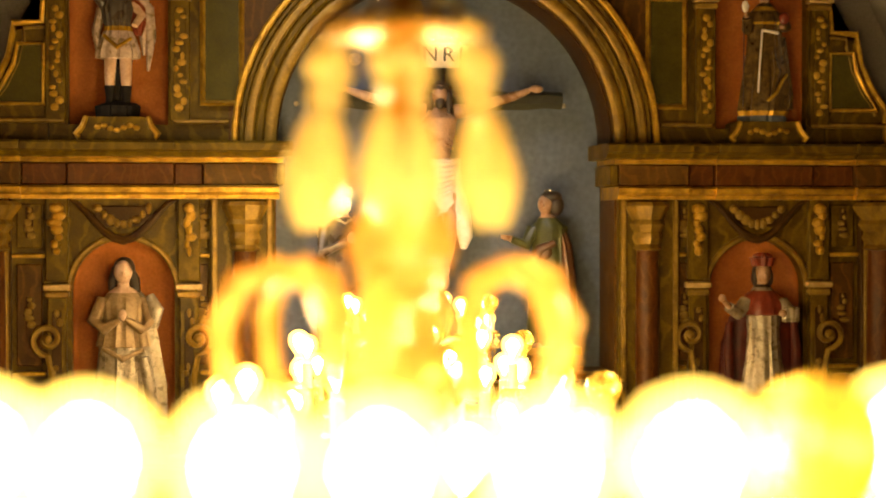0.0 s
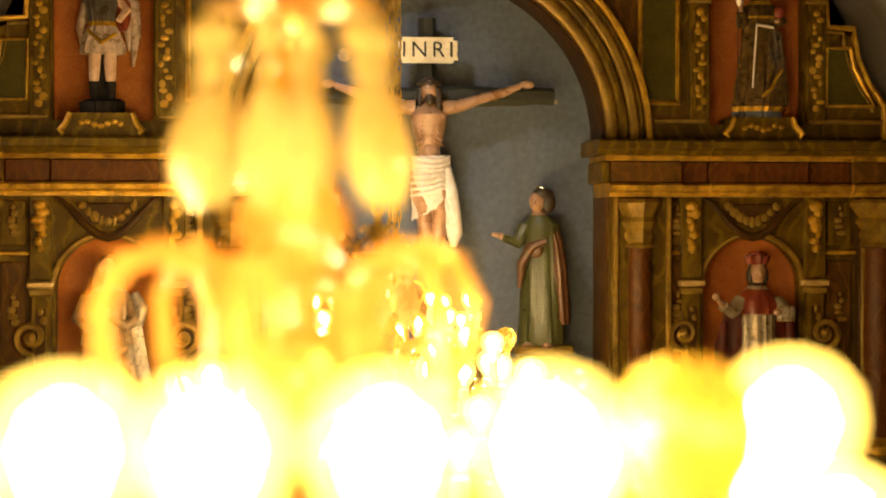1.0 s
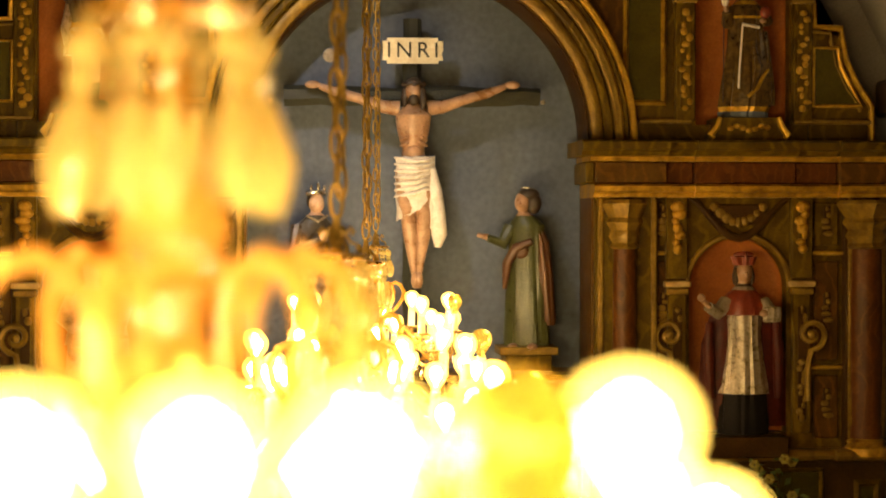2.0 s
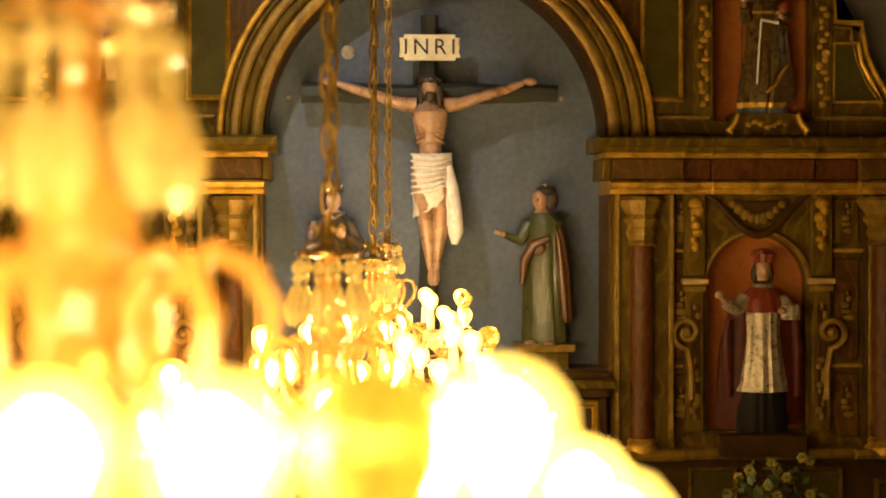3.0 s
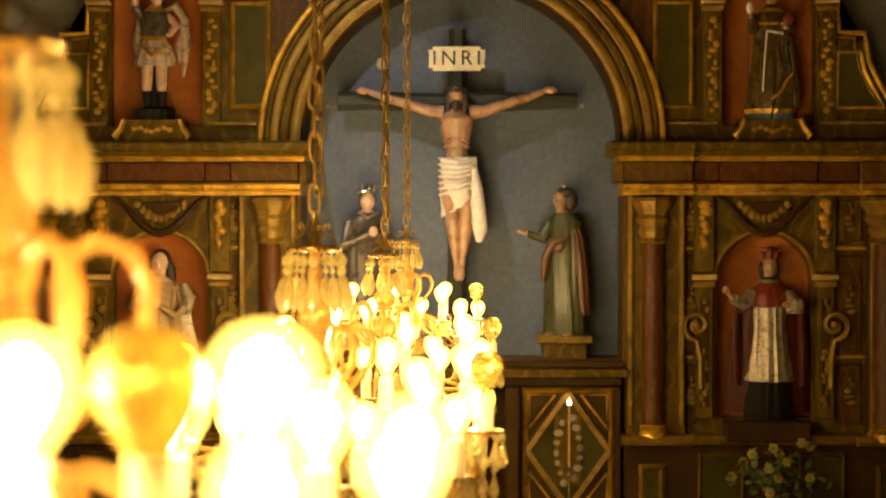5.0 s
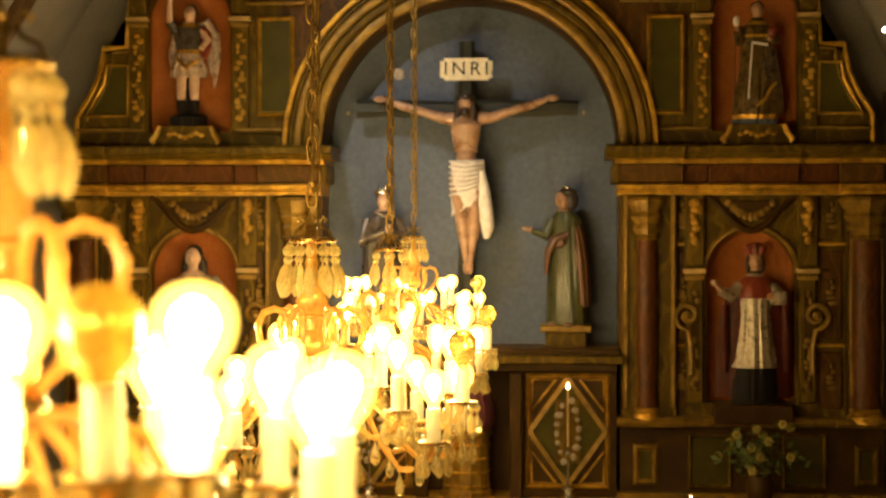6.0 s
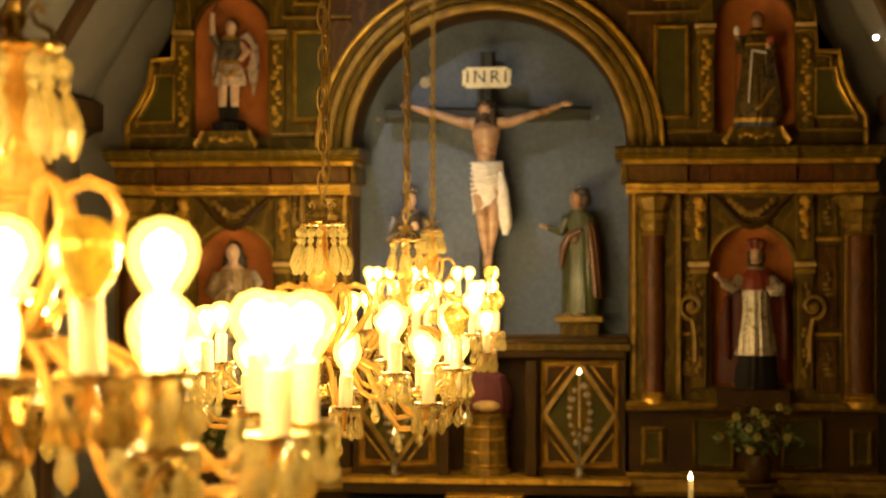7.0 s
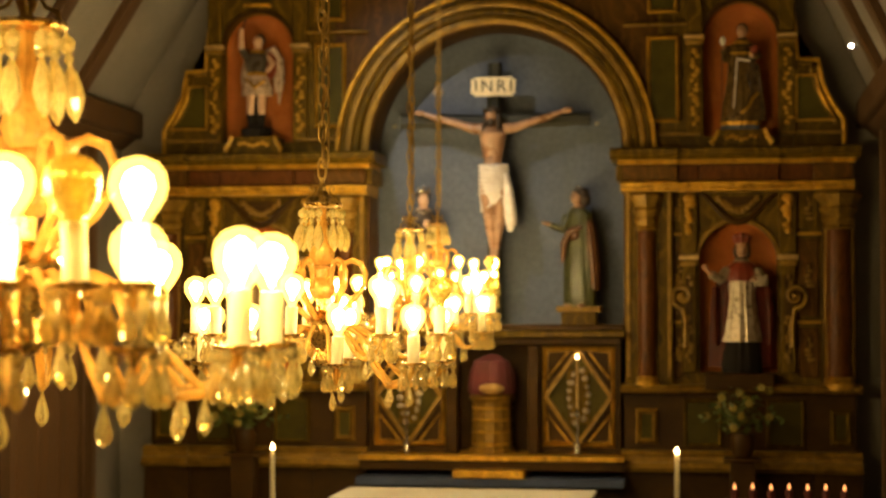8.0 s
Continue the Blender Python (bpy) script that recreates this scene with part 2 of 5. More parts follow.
def lathe(bm, profile, steps=20, centre=(0, 0, 0), flute=0.0, flutes=8, squash=1.0, slot=0):
    """Turned body: profile rows of (radius, z)."""
    rings = []
    for r, z in profile:
        ring = []
        for i in range(steps):
            a = 2 * math.pi * i / steps
            rr = r * (1 + flute * math.cos(flutes * a))
            ring.append(bm.verts.new((centre[0] + rr * math.cos(a), centre[1] + rr * squash * math.sin(a), centre[2] + z)))
        rings.append(ring)
    for a, b in zip(rings, rings[1:]):
        for i in range(steps):
            f = bm.faces.new((a[i], a[(i + 1) % steps], b[(i + 1) % steps], b[i]))
            f.material_index = slot
    for ring in (rings[0], rings[-1]):
        bm.faces.new(ring).material_index = slot


def tube(bm, pts, radii, steps=8, slot=0, closed=False):
    pts = [Vector(p) for p in pts]
    if not isinstance(radii, (list, tuple)):
        radii = [radii] * len(pts)
    rings, n = [], len(pts)
    side = None
    for i, p in enumerate(pts):
        d = (pts[(i + 1) % n] - pts[i - 1]) if closed else (pts[min(i + 1, n - 1)] - pts[max(i - 1, 0)])
        d.normalize()
        if side is None:
            side = d.orthogonal().normalized()
        side = (side - d * side.dot(d)).normalized()
        up = d.cross(side)
        rings.append([bm.verts.new(p + radii[i] * (math.cos(2 * math.pi * k / steps) * side + math.sin(2 * math.pi * k / steps) * up)) for k in range(steps)])
    pairs = list(zip(rings, rings[1:])) + ([(rings[-1], rings[0])] if closed else [])
    for a, b in pairs:
        for k in range(steps):
            bm.faces.new((a[k], a[(k + 1) % steps], b[(k + 1) % steps], b[k])).material_index = slot
    if not closed:
        for ring in (rings[0], rings[-1]):
            bm.faces.new(ring).material_index = slot


def ball(bm, c, r, slot=0, u=12, v=8):
    made = bmesh.ops.create_uvsphere(bm, u_segments=u, v_segments=v, radius=1)["verts"]
    for w in made:
        w.co = Vector((c[0] + w.co.x * r[0], c[1] + w.co.y * r[1], c[2] + w.co.z * r[2]))
    for f in {f for w in made for f in w.link_faces}:
        f.material_index = slot


def sweep_x(bm, x0, x1, profile):
    """A moulding along x: profile points (y, z), mitred plain at the ends."""
    a = [bm.verts.new((x0, y, z)) for y, z in profile]
    b = [bm.verts.new((x1, y, z)) for y, z in profile]
    n = len(profile)
    for i in range(n):
        bm.faces.new((a[i], a[(i + 1) % n], b[(i + 1) % n], b[i]))
    bm.faces.new(a)
    bm.faces.new(b)


def frame_bars(bm, x0, x1, z0, z1, y, w=0.025, proud=0.02):
    """A mitred frame of four bevelled bars on a face at y."""
    o = [(x0, z0), (x1, z0), (x1, z1), (x0, z1)]
    i = [(x0 + w, z0 + w), (x1 - w, z0 + w), (x1 - w, z1 - w), (x0 + w, z1 - w)]
    m = [((a + c) / 2, (b + d) / 2) for (a, b), (c, d) in zip(o, i)]
    for k in range(4):
        n = (k + 1) % 4
        quad(bm, (o[k][0], y, o[k][1]), (o[n][0], y, o[n][1]), (m[n][0], y - proud, m[n][1]), (m[k][0], y - proud, m[k][1]))
        quad(bm, (m[k][0], y - proud, m[k][1]), (m[n][0], y - proud, m[n][1]), (i[n][0], y, i[n][1]), (i[k][0], y, i[k][1]))


def arch_points(uc, w, zs, steps=24):
    return [(uc + w * math.cos(math.pi * k / steps), zs + w * math.sin(math.pi * k / steps)) for k in range(steps + 1)]


def arched_plate(bm, u0, u1, z0, z1, uc, w, zb, zs, yf, yb):
    """A plate with a round-headed opening that goes through it."""
    pts = arch_points(uc, w, zs)
    for a, b in zip(pts, pts[1:]):
        def out(p):
            return (u1 - (u1 - u0) * (math.acos(max(-1, min(1, (p[0] - uc) / w))) / math.pi), z1)
        for y in (yf,):
            quad(bm, (a[0], y, a[1]), (b[0], y, b[1]), (out(b)[0], y, z1), (out(a)[0], y, z1))
        quad(bm, (a[0], yf, a[1]), (b[0], yf, b[1]), (b[0], yb, b[1]), (a[0], yb, a[1]))
    for s, ue in ((1, u1), (-1, u0)):
        quad(bm, (uc + s * w, yf, zb), (ue, yf, zb), (ue, yf, zs), (uc + s * w, yf, zs))
        f = [(uc + s * w, yf, zs), (ue, yf, zs), (ue, yf, z1)]
        bm.faces.new([bm.verts.new(p) for p in f])
        quad(bm, (uc + s * w, yf, zb), (uc + s * w, yf, zs), (uc + s * w, yb, zs), (uc + s * w, yb, zb))
    quad(bm, (uc - w, yf, zb), (uc + w, yf, zb), (uc + w, yb, zb), (uc - w, yb, zb))
    if zb > z0:
        quad(bm, (u0, yf, z0), (u1, yf, z0), (u1, yf, zb), (u0, yf, zb))
    for ue in (u0, u1):
        quad(bm, (ue, yf, z0), (ue, yb, z0), (ue, yb, z1), (ue, yf, z1))
    quad(bm, (u0, yf, z1), (u1, yf, z1), (u1, yb, z1), (u0, yb, z1))


def arch_band(bm, uc, zs, r0, r1, yf, yb, steps=40):
    """A rounded archivolt roll between two radii."""
    sect = [(r0, yb), (r0, yf + 0.012), (r0 + (r1 - r0) * 0.25, yf), (r0 + (r1 - r0) * 0.75, yf), (r1, yf + 0.012), (r1, yb)]
    rows = []
    for k in range(steps + 1):
        a = math.pi * k / steps
        rows.append([bm.verts.new((uc + r * math.cos(a), y, zs + r * math.sin(a))) for r, y in sect])
    for a, b in zip(rows, rows[1:]):
        for i in range(len(sect) - 1):
            bm.faces.new((a[i], a[i + 1], b[i + 1], b[i]))
    bm.faces.new(rows[0])
    bm.faces.new(rows[-1])


def extrude_outline(bm, pts, y0, y1):
    a = [bm.verts.new((x, y0, z)) for x, z in pts]
    b = [bm.verts.new((x, y1, z)) for x, z in pts]
    for i in range(len(pts)):
        bm.faces.new((a[i], a[(i + 1) % len(pts)], b[(i + 1) % len(pts)], b[i]))
    bmesh.ops.triangulate(bm, faces=[bm.faces.new(a), bm.faces.new(b)])


# ---------------------------------------------------------------- the hall
H = 3.4            # eye level above the nave floor
XL, XR = -3.30, 3.38
YB, YE = -7.0, 12.62
PLATE = H + 1.02   # wall plate
XM, RIDGE = 0.46, H + 7.0


def structure(name, bm, mat, label):
    return tagged(part(name, bm, mat, None, label), kind="structure")


structure("floor", boxed(XL - 0.2, XR + 0.2, YB - 0.2, YE + 0.2, -0.2, 0.0), STONE, "grey stone floor of the nave")


def under_roof(x):
    return PLATE + (RIDGE - PLATE) * (x - XL) / (XM - XL) if x < XM else PLATE + (RIDGE - PLATE) * (XR - x) / (XR - XM)


def gable(x0, x1, y0, y1, z0):
    bm = bmesh.new()
    tops = [x for x in (x1, XM, x0) if x in (x0, x1) or x0 < x < x1]
    extrude_outline(bm, [(x0, z0), (x1, z0)] + [(x, under_roof(x) + 0.05) for x in tops], y0, y1)
    return bm


structure("wall_north", gable(XL, XR, YE, YE + 0.25, 0), PLASTER, "grey plastered end wall behind the altarpiece")
structure("wall_south", gable(XL, XR, YB - 0.25, YB, 0), PLASTER, "grey plastered rear wall")
for name, x0, x1 in (("wall_north_1", XL + 0.002, -1.75), ("wall_north_2", 2.0, XR - 0.002)):
    structure(name, gable(x0, x1, 12.32, YE - 0.002, 0.345), PLASTER, "grey plastered wall beside the altarpiece")
for name, x0, x1 in (("wall_west", XL - 0.25, XL), ("wall_east", XR, XR + 0.25)):
    structure(name, boxed(x0, x1, YB, YE, 0, PLATE), PLASTER, "plastered side wall under the wall plate")
bm = bmesh.new()
for xe in (XL, XR):
    up = Vector((XM - xe, 0, RIDGE - PLATE)).normalized()
    out = Vector((-up.z, 0, up.x)) * (1 if xe < XM else -1) * 0.12
    a, b = Vector((xe, 0, PLATE)) - up * 0.2, Vector((XM, 0, RIDGE))
    for p, q in ((a, b),):
        c = [(p.x, YB, p.z), (q.x, YB, q.z), (q.x, YE, q.z), (p.x, YE, p.z)]
        d = [(x + out.x, y, z + abs(out.z)) for x, y, z in c]
        quad(bm, *c), quad(bm, *d)
        for i in range(4):
            quad(bm, c[i], c[(i + 1) % 4], d[(i + 1) % 4], d[i])
structure("ceiling", bm, PLASTER, "sloping white plaster ceiling panels")


def rafter(xe, y):
    bm = bmesh.new()
    length = math.hypot(XM - xe, RIDGE - PLATE)
    box(bm, -0.08, 0.08, -0.11, 0.11, 0, length, 0.012)
    ob = part("rafter", bm, BEAM)
    ob.matrix_world = Matrix.Translation((xe, y, PLATE + 0.02)) @ Matrix.Rotation(math.atan2(XM - xe, RIDGE - PLATE), 4, "Y")
    return tagged(ob, "dark oak rafter under the plaster ceiling", "beam", "rafters")


for k in range(15):
    for xe in (XL, XR):
        rafter(xe, 10.82 - k * 1.17)
for name, xe, s in (("wall_plate_west", XL, 1), ("wall_plate_east", XR, -1)):
    bm = boxed(min(xe, xe + s * 0.2), max(xe, xe + s * 0.2), YB, YE - 0.01, PLATE - 0.12, PLATE + 0.12, 0.02)
    sweep = [(xe + s * 0.002, PLATE - 0.12), (xe + s * 0.13, PLATE - 0.12), (xe + s * 0.002, PLATE - 0.22)]
    extrude_outline(bm, sweep, YB, YE - 0.012)
    tagged(structure(name, bm, BEAM, "dark moulded oak wall plate"), kind="structure")


def wainscot(xe, s):
    ob = tagged(new("wall_panelling"), "brown wooden panelling along the side wall", "panelling", "wall panelling")
    y = YB + 0.1
    k = 0
    while y < 11.3:
        part("plank", boxed(min(xe + s * 0.003, xe + s * 0.05), max(xe + s * 0.003, xe + s * 0.05), y, y + 0.445, 0.02, PLATE - 0.23, 0.008), BOARDS, ob)
        if k % 4 == 0:
            part("pilaster", boxed(min(xe + s * 0.052, xe + s * 0.1), max(xe + s * 0.052, xe + s * 0.1), y, y + 0.2, 0.02, PLATE - 0.23, 0.01), BEAM, ob)
        y += 0.45
        k += 1
    return ob


wainscot(XL, 1)
wainscot(XR, -1)

# steps and platform before the altarpiece
structure("platform_1", boxed(XL + 0.06, XR - 0.06, 9.6, YE - 0.01, 0.002, 0.34, 0.015), STONE, "raised stone platform of the sanctuary")

# ---------------------------------------------------------------- altarpiece
C = 0.12           # its centre line
Y = 12.0           # its front plane


def zz(z):
    return H + z


retable = tagged(new("altarpiece"), "carved and gilded wooden altarpiece in olive and red", "altarpiece")


def rp(name, bm, mat, label="", smooth=True, parent=None):
    return part(name, bm, mat, parent or retable, label, smooth)


# central bay with the great arch
bm = bmesh.new()
arched_plate(bm, C - 1.40, C + 1.40, zz(-0.80), zz(2.75), C, 1.10, zz(-0.76), zz(0.72), Y + 0.05, Y + 0.5)
rp("central_bay", bm, MARBLE_BROWN, "brown marbled spandrels round the arch", smooth=False)
bm = boxed(C - 1.36, C + 1.36, Y + 0.5, Y + 0.54, zz(-0.85), zz(2.1), 0)
rp("back_panel", bm, BLUE, "grey blue painted boards behind the cross")
for r0, r1, yf, mat in ((1.10, 1.175, Y + 0.02, OLDGOLD), (1.18, 1.235, Y - 0.02, OLIVE), (1.24, 1.30, Y - 0.045, OLDGOLD), (1.303, 1.34, Y - 0.02, OLIVE), (1.343, 1.385, Y - 0.05, GOLD)):
    bm = bmesh.new()
    arch_band(bm, C, zz(0.725), r0, r1, yf, Y + 0.1)
    rp("archivolt", bm, mat)

# thin umber liner: the shade under the arch is put into its colour
bm = bmesh.new()
arch_band(bm, C, zz(0.725), 1.084, 1.098, Y + 0.104, Y + 0.498)
rp("arch_soffit", bm, UMBER, "soffit of the arch with its shade in the colour")

NICHE_U = 2.06


def carving(name, spots, mat, label=""):
    """A thin carved backing strip with its leaves as pieces; spots: (place, radii)."""
    xs, ys, zs = zip(*[p for p, _ in spots])
    backing = rp(name, boxed(min(xs) - 0.012, max(xs) + 0.012, max(ys) - 0.004, max(ys) + 0.03, min(zs) - 0.015, max(zs) + 0.015, 0.004), UMBER if mat is OLDGOLD else OLIVE, label)
    rr = random.Random(len(spots) + int(1000 * xs[0]))
    for p, radii in spots:
        q = rr.uniform(0.6, 1.25)
        radii = (radii[0] * q, radii[1], radii[2] * rr.uniform(0.7, 1.3))
        leaf = again(LEAF_PIECE, Matrix.Translation(p) @ Matrix.Diagonal((*radii, 1)), backing)
        leaf.data = LEAF_GOLD if mat is GOLD else LEAF_SILVER if mat is SILVERED else LEAF_OLD


bm = bmesh.new()
ball(bm, (0, 0, 0), (1, 1, 1), 0, 8, 6)
LEAF_PIECE = part("carved_leaf", bm, GOLD)
LEAF_GOLD = LEAF_PIECE.data
LEAF_OLD = LEAF_GOLD.copy()
LEAF_OLD.materials[0] = OLDGOLD
LEAF_SILVER = LEAF_GOLD.copy()
LEAF_SILVER.materials[0] = SILVERED


def side(s):
    """One side of the altarpiece; s = 1 or -1."""
    def X(u):
        return C + s * u

    def bx(name, u0, u1, y0, y1, z0, z1, mat, label="", bevel=0.008, parent=None):
        return rp(name, boxed(min(X(u0), X(u1)), max(X(u0), X(u1)), y0, y1, zz(z0), zz(z1), bevel), mat, label, parent=parent)

    # main storey wall with its niche
    bm = bmesh.new()
    arched_plate(bm, min(X(1.5), X(2.75)), max(X(1.5), X(2.75)), zz(-1.3), zz(0.42), X(NICHE_U), 0.32, zz(-1.16), zz(-0.22), Y + 0.06, Y + 0.16)
    rp("niche_wall", bm, OLIVE, smooth=False)
    bm = bmesh.new()
    for z0, z1 in ((-1.16, -0.22),):
        for k in range(12):
            a, b = math.pi * k / 12, math.pi * (k + 1) / 12
            quad(bm, *[(X(NICHE_U) + 0.325 * math.cos(t), Y + 0.155 + 0.09 * math.sin(t), zz(z)) for t, z in ((a, z0), (b, z0), (b, z1), (a, z1))])
            for j in range(6):
                e, f = math.pi / 2 * j / 6, math.pi / 2 * (j + 1) / 6
                quad(bm, *[(X(NICHE_U) + 0.325 * math.cos(t) * math.cos(q), Y + 0.155 + 0.09 * math.sin(t) * math.cos(q), zz(z1) + 0.325 * math.sin(q)) for t, q in ((a, e), (b, e), (b, f), (a, f))])
    bmesh.ops.remove_doubles(bm, verts=bm.verts, dist=0.0005)
    rp("niche_shell", bm, NICHE_RED, "terracotta red niche shell")
    bm = bmesh.new()
    arch_band(bm, X(NICHE_U), zz(-0.22), 0.322, 0.36, Y + 0.03, Y + 0.1, 24)
    rp("niche_arch", bm, OLDGOLD)
    # niche pilasters, capitals, scrolls and brackets
    for d in (-0.41, 0.41):
        u = NICHE_U + d
        bx("niche_pilaster", u - 0.06, u + 0.06, Y + 0.0, Y + 0.08, -1.16, -0.2, OLIVE)
        bx("capital", u - 0.085, u + 0.085, Y - 0.03, Y + 0.07, -0.215, -0.175, CREAM)
        bx("capital", u - 0.075, u + 0.075, Y - 0.015, Y + 0.07, -0.265, -0.222, OLDGOLD)
        bx("pilaster_head", u - 0.07, u + 0.07, Y + 0.0, Y + 0.08, -0.16, 0.38, OLIVE)
        sg = 1 if d > 0 else -1
        bm = bmesh.new()
        pts = [(X(u + sg * (0.035 + 0.02 + r * math.cos(t))), Y - 0.02, zz(-0.52) + r * math.sin(t)) for k in range(26) for t, r in ((-math.pi / 2 + k * 0.36, 0.105 - 0.0036 * k),)]
        tube(bm, [(X(u + sg * 0.03), Y - 0.02, zz(-0.95)), (X(u + sg * 0.03), Y - 0.02, zz(-0.75))] + pts, 0.021, 6)
        ball(bm, (X(u + sg * 0.055), Y - 0.03, zz(-0.52)), (0.03, 0.025, 0.03))
        rp("scroll", bm, OLDGOLD, "carved gilded scroll")
        carving("carved_bracket", [((X(u) + 0.015 * math.sin(k * 2.1), Y - 0.01, zz(0.30 - k * 0.045)), (0.05 - 0.004 * k, 0.03, 0.032)) for k in range(7)], GOLD, "gilded acanthus bracket")
        carving("carved_leaf_trail", [((X(u) + 0.018 * math.sin(k * 1.7), Y - 0.002, zz(-0.36 - k * 0.055) if k < 2 else zz(-0.62 - k * 0.04)), (0.022, 0.014, 0.026)) for k in range(12)], OLDGOLD)
    # swag above the niche
    bm = bmesh.new()
    tube(bm, [(X(NICHE_U - 0.33 + 0.66 * k / 12), Y + 0.03, zz(0.36 - 0.26 * math.sin(math.pi * k / 12) ** 1.5)) for k in range(13)], [0.012 + 0.016 * math.sin(math.pi * k / 12) for k in range(13)], 8)
    rp("swag", bm, UMBER)
    carving("carved_garland", [((X(NICHE_U - 0.16 + 0.04 * k), Y + 0.04, zz(0.30 - 0.10 * math.sin(math.pi * k / 8))), (0.03, 0.02, 0.03)) for k in range(9)], OLDGOLD)
    for z in (0.0, -0.74):
        bx("fillet", 1.5, NICHE_U - 0.48, Y + 0.02, Y + 0.07, z - 0.012, z + 0.016, GOLD)
        bx("fillet", NICHE_U + 0.48, 2.75, Y + 0.02, Y + 0.07, z - 0.012, z + 0.016, GOLD)
    for u0, u1 in ((1.53, 1.60), (2.56, 2.72)):
        bx("marbled_panel", u0, u1, Y + 0.035, Y + 0.07, -0.69, -0.05, MARBLE_BROWN)
        bx("marbled_panel", u0, u1, Y + 0.035, Y + 0.07, 0.05, 0.33, OLIVE)
        bx("marbled_panel", u0, u1, Y + 0.035, Y + 0.07, -1.2, -0.79, MARBLE_BROWN)
        for z in (-0.36, 0.2, -0.98):
            carving("carved_drop", [((X((u0 + u1) / 2) + 0.012 * math.sin(k * 2), Y + 0.03, zz(z + 0.09 - 0.04 * k)), (0.02 + 0.006 * k, 0.012, 0.022)) for k in range(5)], OLDGOLD)
    # inner and outer pilasters with red half columns
    for u0, u1, uc, r in ((1.115, 1.52, 1.30, 0.078), (2.75, 3.02, 2.88, 0.105)):
        bx("pilaster", u0, u1, Y - 0.02, Y + 0.5, -1.3, 0.42, OLIVE if u0 < 2 else UMBER)
        bm = bmesh.new()
        lathe(bm, [(r, -1.2), (r, -1.12), (r * 0.9, -1.1), (r, -0.7), (r * 0.97, -0.2), (r * 0.92, 0.03)], 20, (X(uc), Y - 0.04, H))
        rp("column", bm, MARBLE_RED, "red marbled column")
        bm = bmesh.new()
        lathe(bm, [(r * 0.93, 0.031), (r * 1.15, 0.045), (r * 0.95, 0.07), (r * 1.2, 0.11), (r * 1.05, 0.15), (r * 1.4, 0.20), (r * 1.2, 0.23), (r * 1.6, 0.29), (r * 1.75, 0.32), (r * 1.5, 0.345)], 20, (X(uc), Y - 0.04, H), flute=0.1, flutes=8)
        rp("column_capital", bm, OLDGOLD, "gilded leafy capital")
        bm = bmesh.new()
        lathe(bm, [(r * 1.3, -1.3), (r * 1.3, -1.25), (r * 1.12, -1.23), (r * 1.2, -1.21), (r * 1.0, -1.19)], 20, (X(uc), Y - 0.04, H))
        rp("column_base", bm, GOLD)
        for d in (0.03, u1 - u0 - 0.03):
            bx("pilaster_edge", u0 + d - 0.018, u0 + d + 0.018, Y - 0.045, Y - 0.022, -1.2, 0.36, OLDGOLD)
    # entablature: architrave, frieze and cornice, with breaks over the columns
    for k, (u0, u1, d) in enumerate(((1.0, 1.56, 0.05), (1.56, 1.74, 0.0), (1.74, 2.40, 0.03), (2.40, 2.68, 0.0), (2.68, 3.06, 0.05))):
        a, b = min(X(u0), X(u1)), max(X(u0), X(u1))
        f = Y - 0.06 - d
        inner, outer = k == 0, k == 4

        def ends(step):
            v0, v1 = u0 + (step if inner else 0), u1 - (0.6 * step if outer else 0)
            return min(X(v0), X(v1)), max(X(v0), X(v1))

        bm = bmesh.new()
        sweep_x(bm, *ends(0.085), [(Y + 0.4, zz(0.36)), (f - 0.01, zz(0.36)), (f - 0.01, zz(0.385)), (f - 0.04, zz(0.40)), (f - 0.05, zz(0.43)), (f - 0.02, zz(0.445)), (Y + 0.4, zz(0.445))])
        rp("architrave", bm, GOLD, smooth=False)
        if inner:
            bx("frieze_return", u0 + 0.045, u0 + 0.098, f + 0.03, Y + 0.4, 0.449, 0.586, OLIVE)
        bx("frieze", u0 + (0.10 if inner else 0.002), u1 - (0.06 if outer else 0.002), f, Y + 0.4, 0.448, 0.585, MARBLE_RED if k in (1, 2, 3) else MARBLE_BROWN)
        bm = bmesh.new()
        sweep_x(bm, *ends(0.06), [(Y + 0.4, zz(0.588)), (f - 0.015, zz(0.588)), (f - 0.03, zz(0.615)), (f - 0.055, zz(0.622)), (Y + 0.4, zz(0.622))])
        rp("cornice_bead", bm, GOLD, smooth=False)
        bm = bmesh.new()
        sweep_x(bm, a - 0.02 * (k in (0,) and s < 0 or k == 4 and s > 0), b, [(Y + 0.4, zz(0.624)), (f - 0.06, zz(0.624)), (f - 0.09, zz(0.65)), (f - 0.13, zz(0.662)), (f - 0.13, zz(0.705)), (f - 0.11, zz(0.72)), (Y + 0.4, zz(0.72))])
        rp("cornice", bm, OLIVE, smooth=False)
    # attic
    pts = [(1.39, 0.722), (2.94, 0.722), (2.94, 0.95), (2.91, 1.0), (2.84, 1.1), (2.77, 1.25), (2.74, 1.40), (2.74, 1.46), (2.56, 1.47), (2.54, 1.75), (2.50, 2.02), (2.38, 2.25), (2.2, 2.4), (1.39, 2.5)]
    bm = bmesh.new()
    arched_plate(bm, min(X(1.38), X(2.52)), max(X(1.38), X(2.52)), zz(0.722), zz(2.30), X(2.09), 0.31, zz(0.83), zz(1.66), Y + 0.06, Y + 0.16)
    rp("attic_wall", bm, OLIVE, smooth=False)
    bm = bmesh.new()
    extrude_outline(bm, [(X(u), zz(z)) for u, z in ((2.525, 0.722), *pts[1:10], (2.525, 2.02))], Y + 0.058, Y + 0.28)
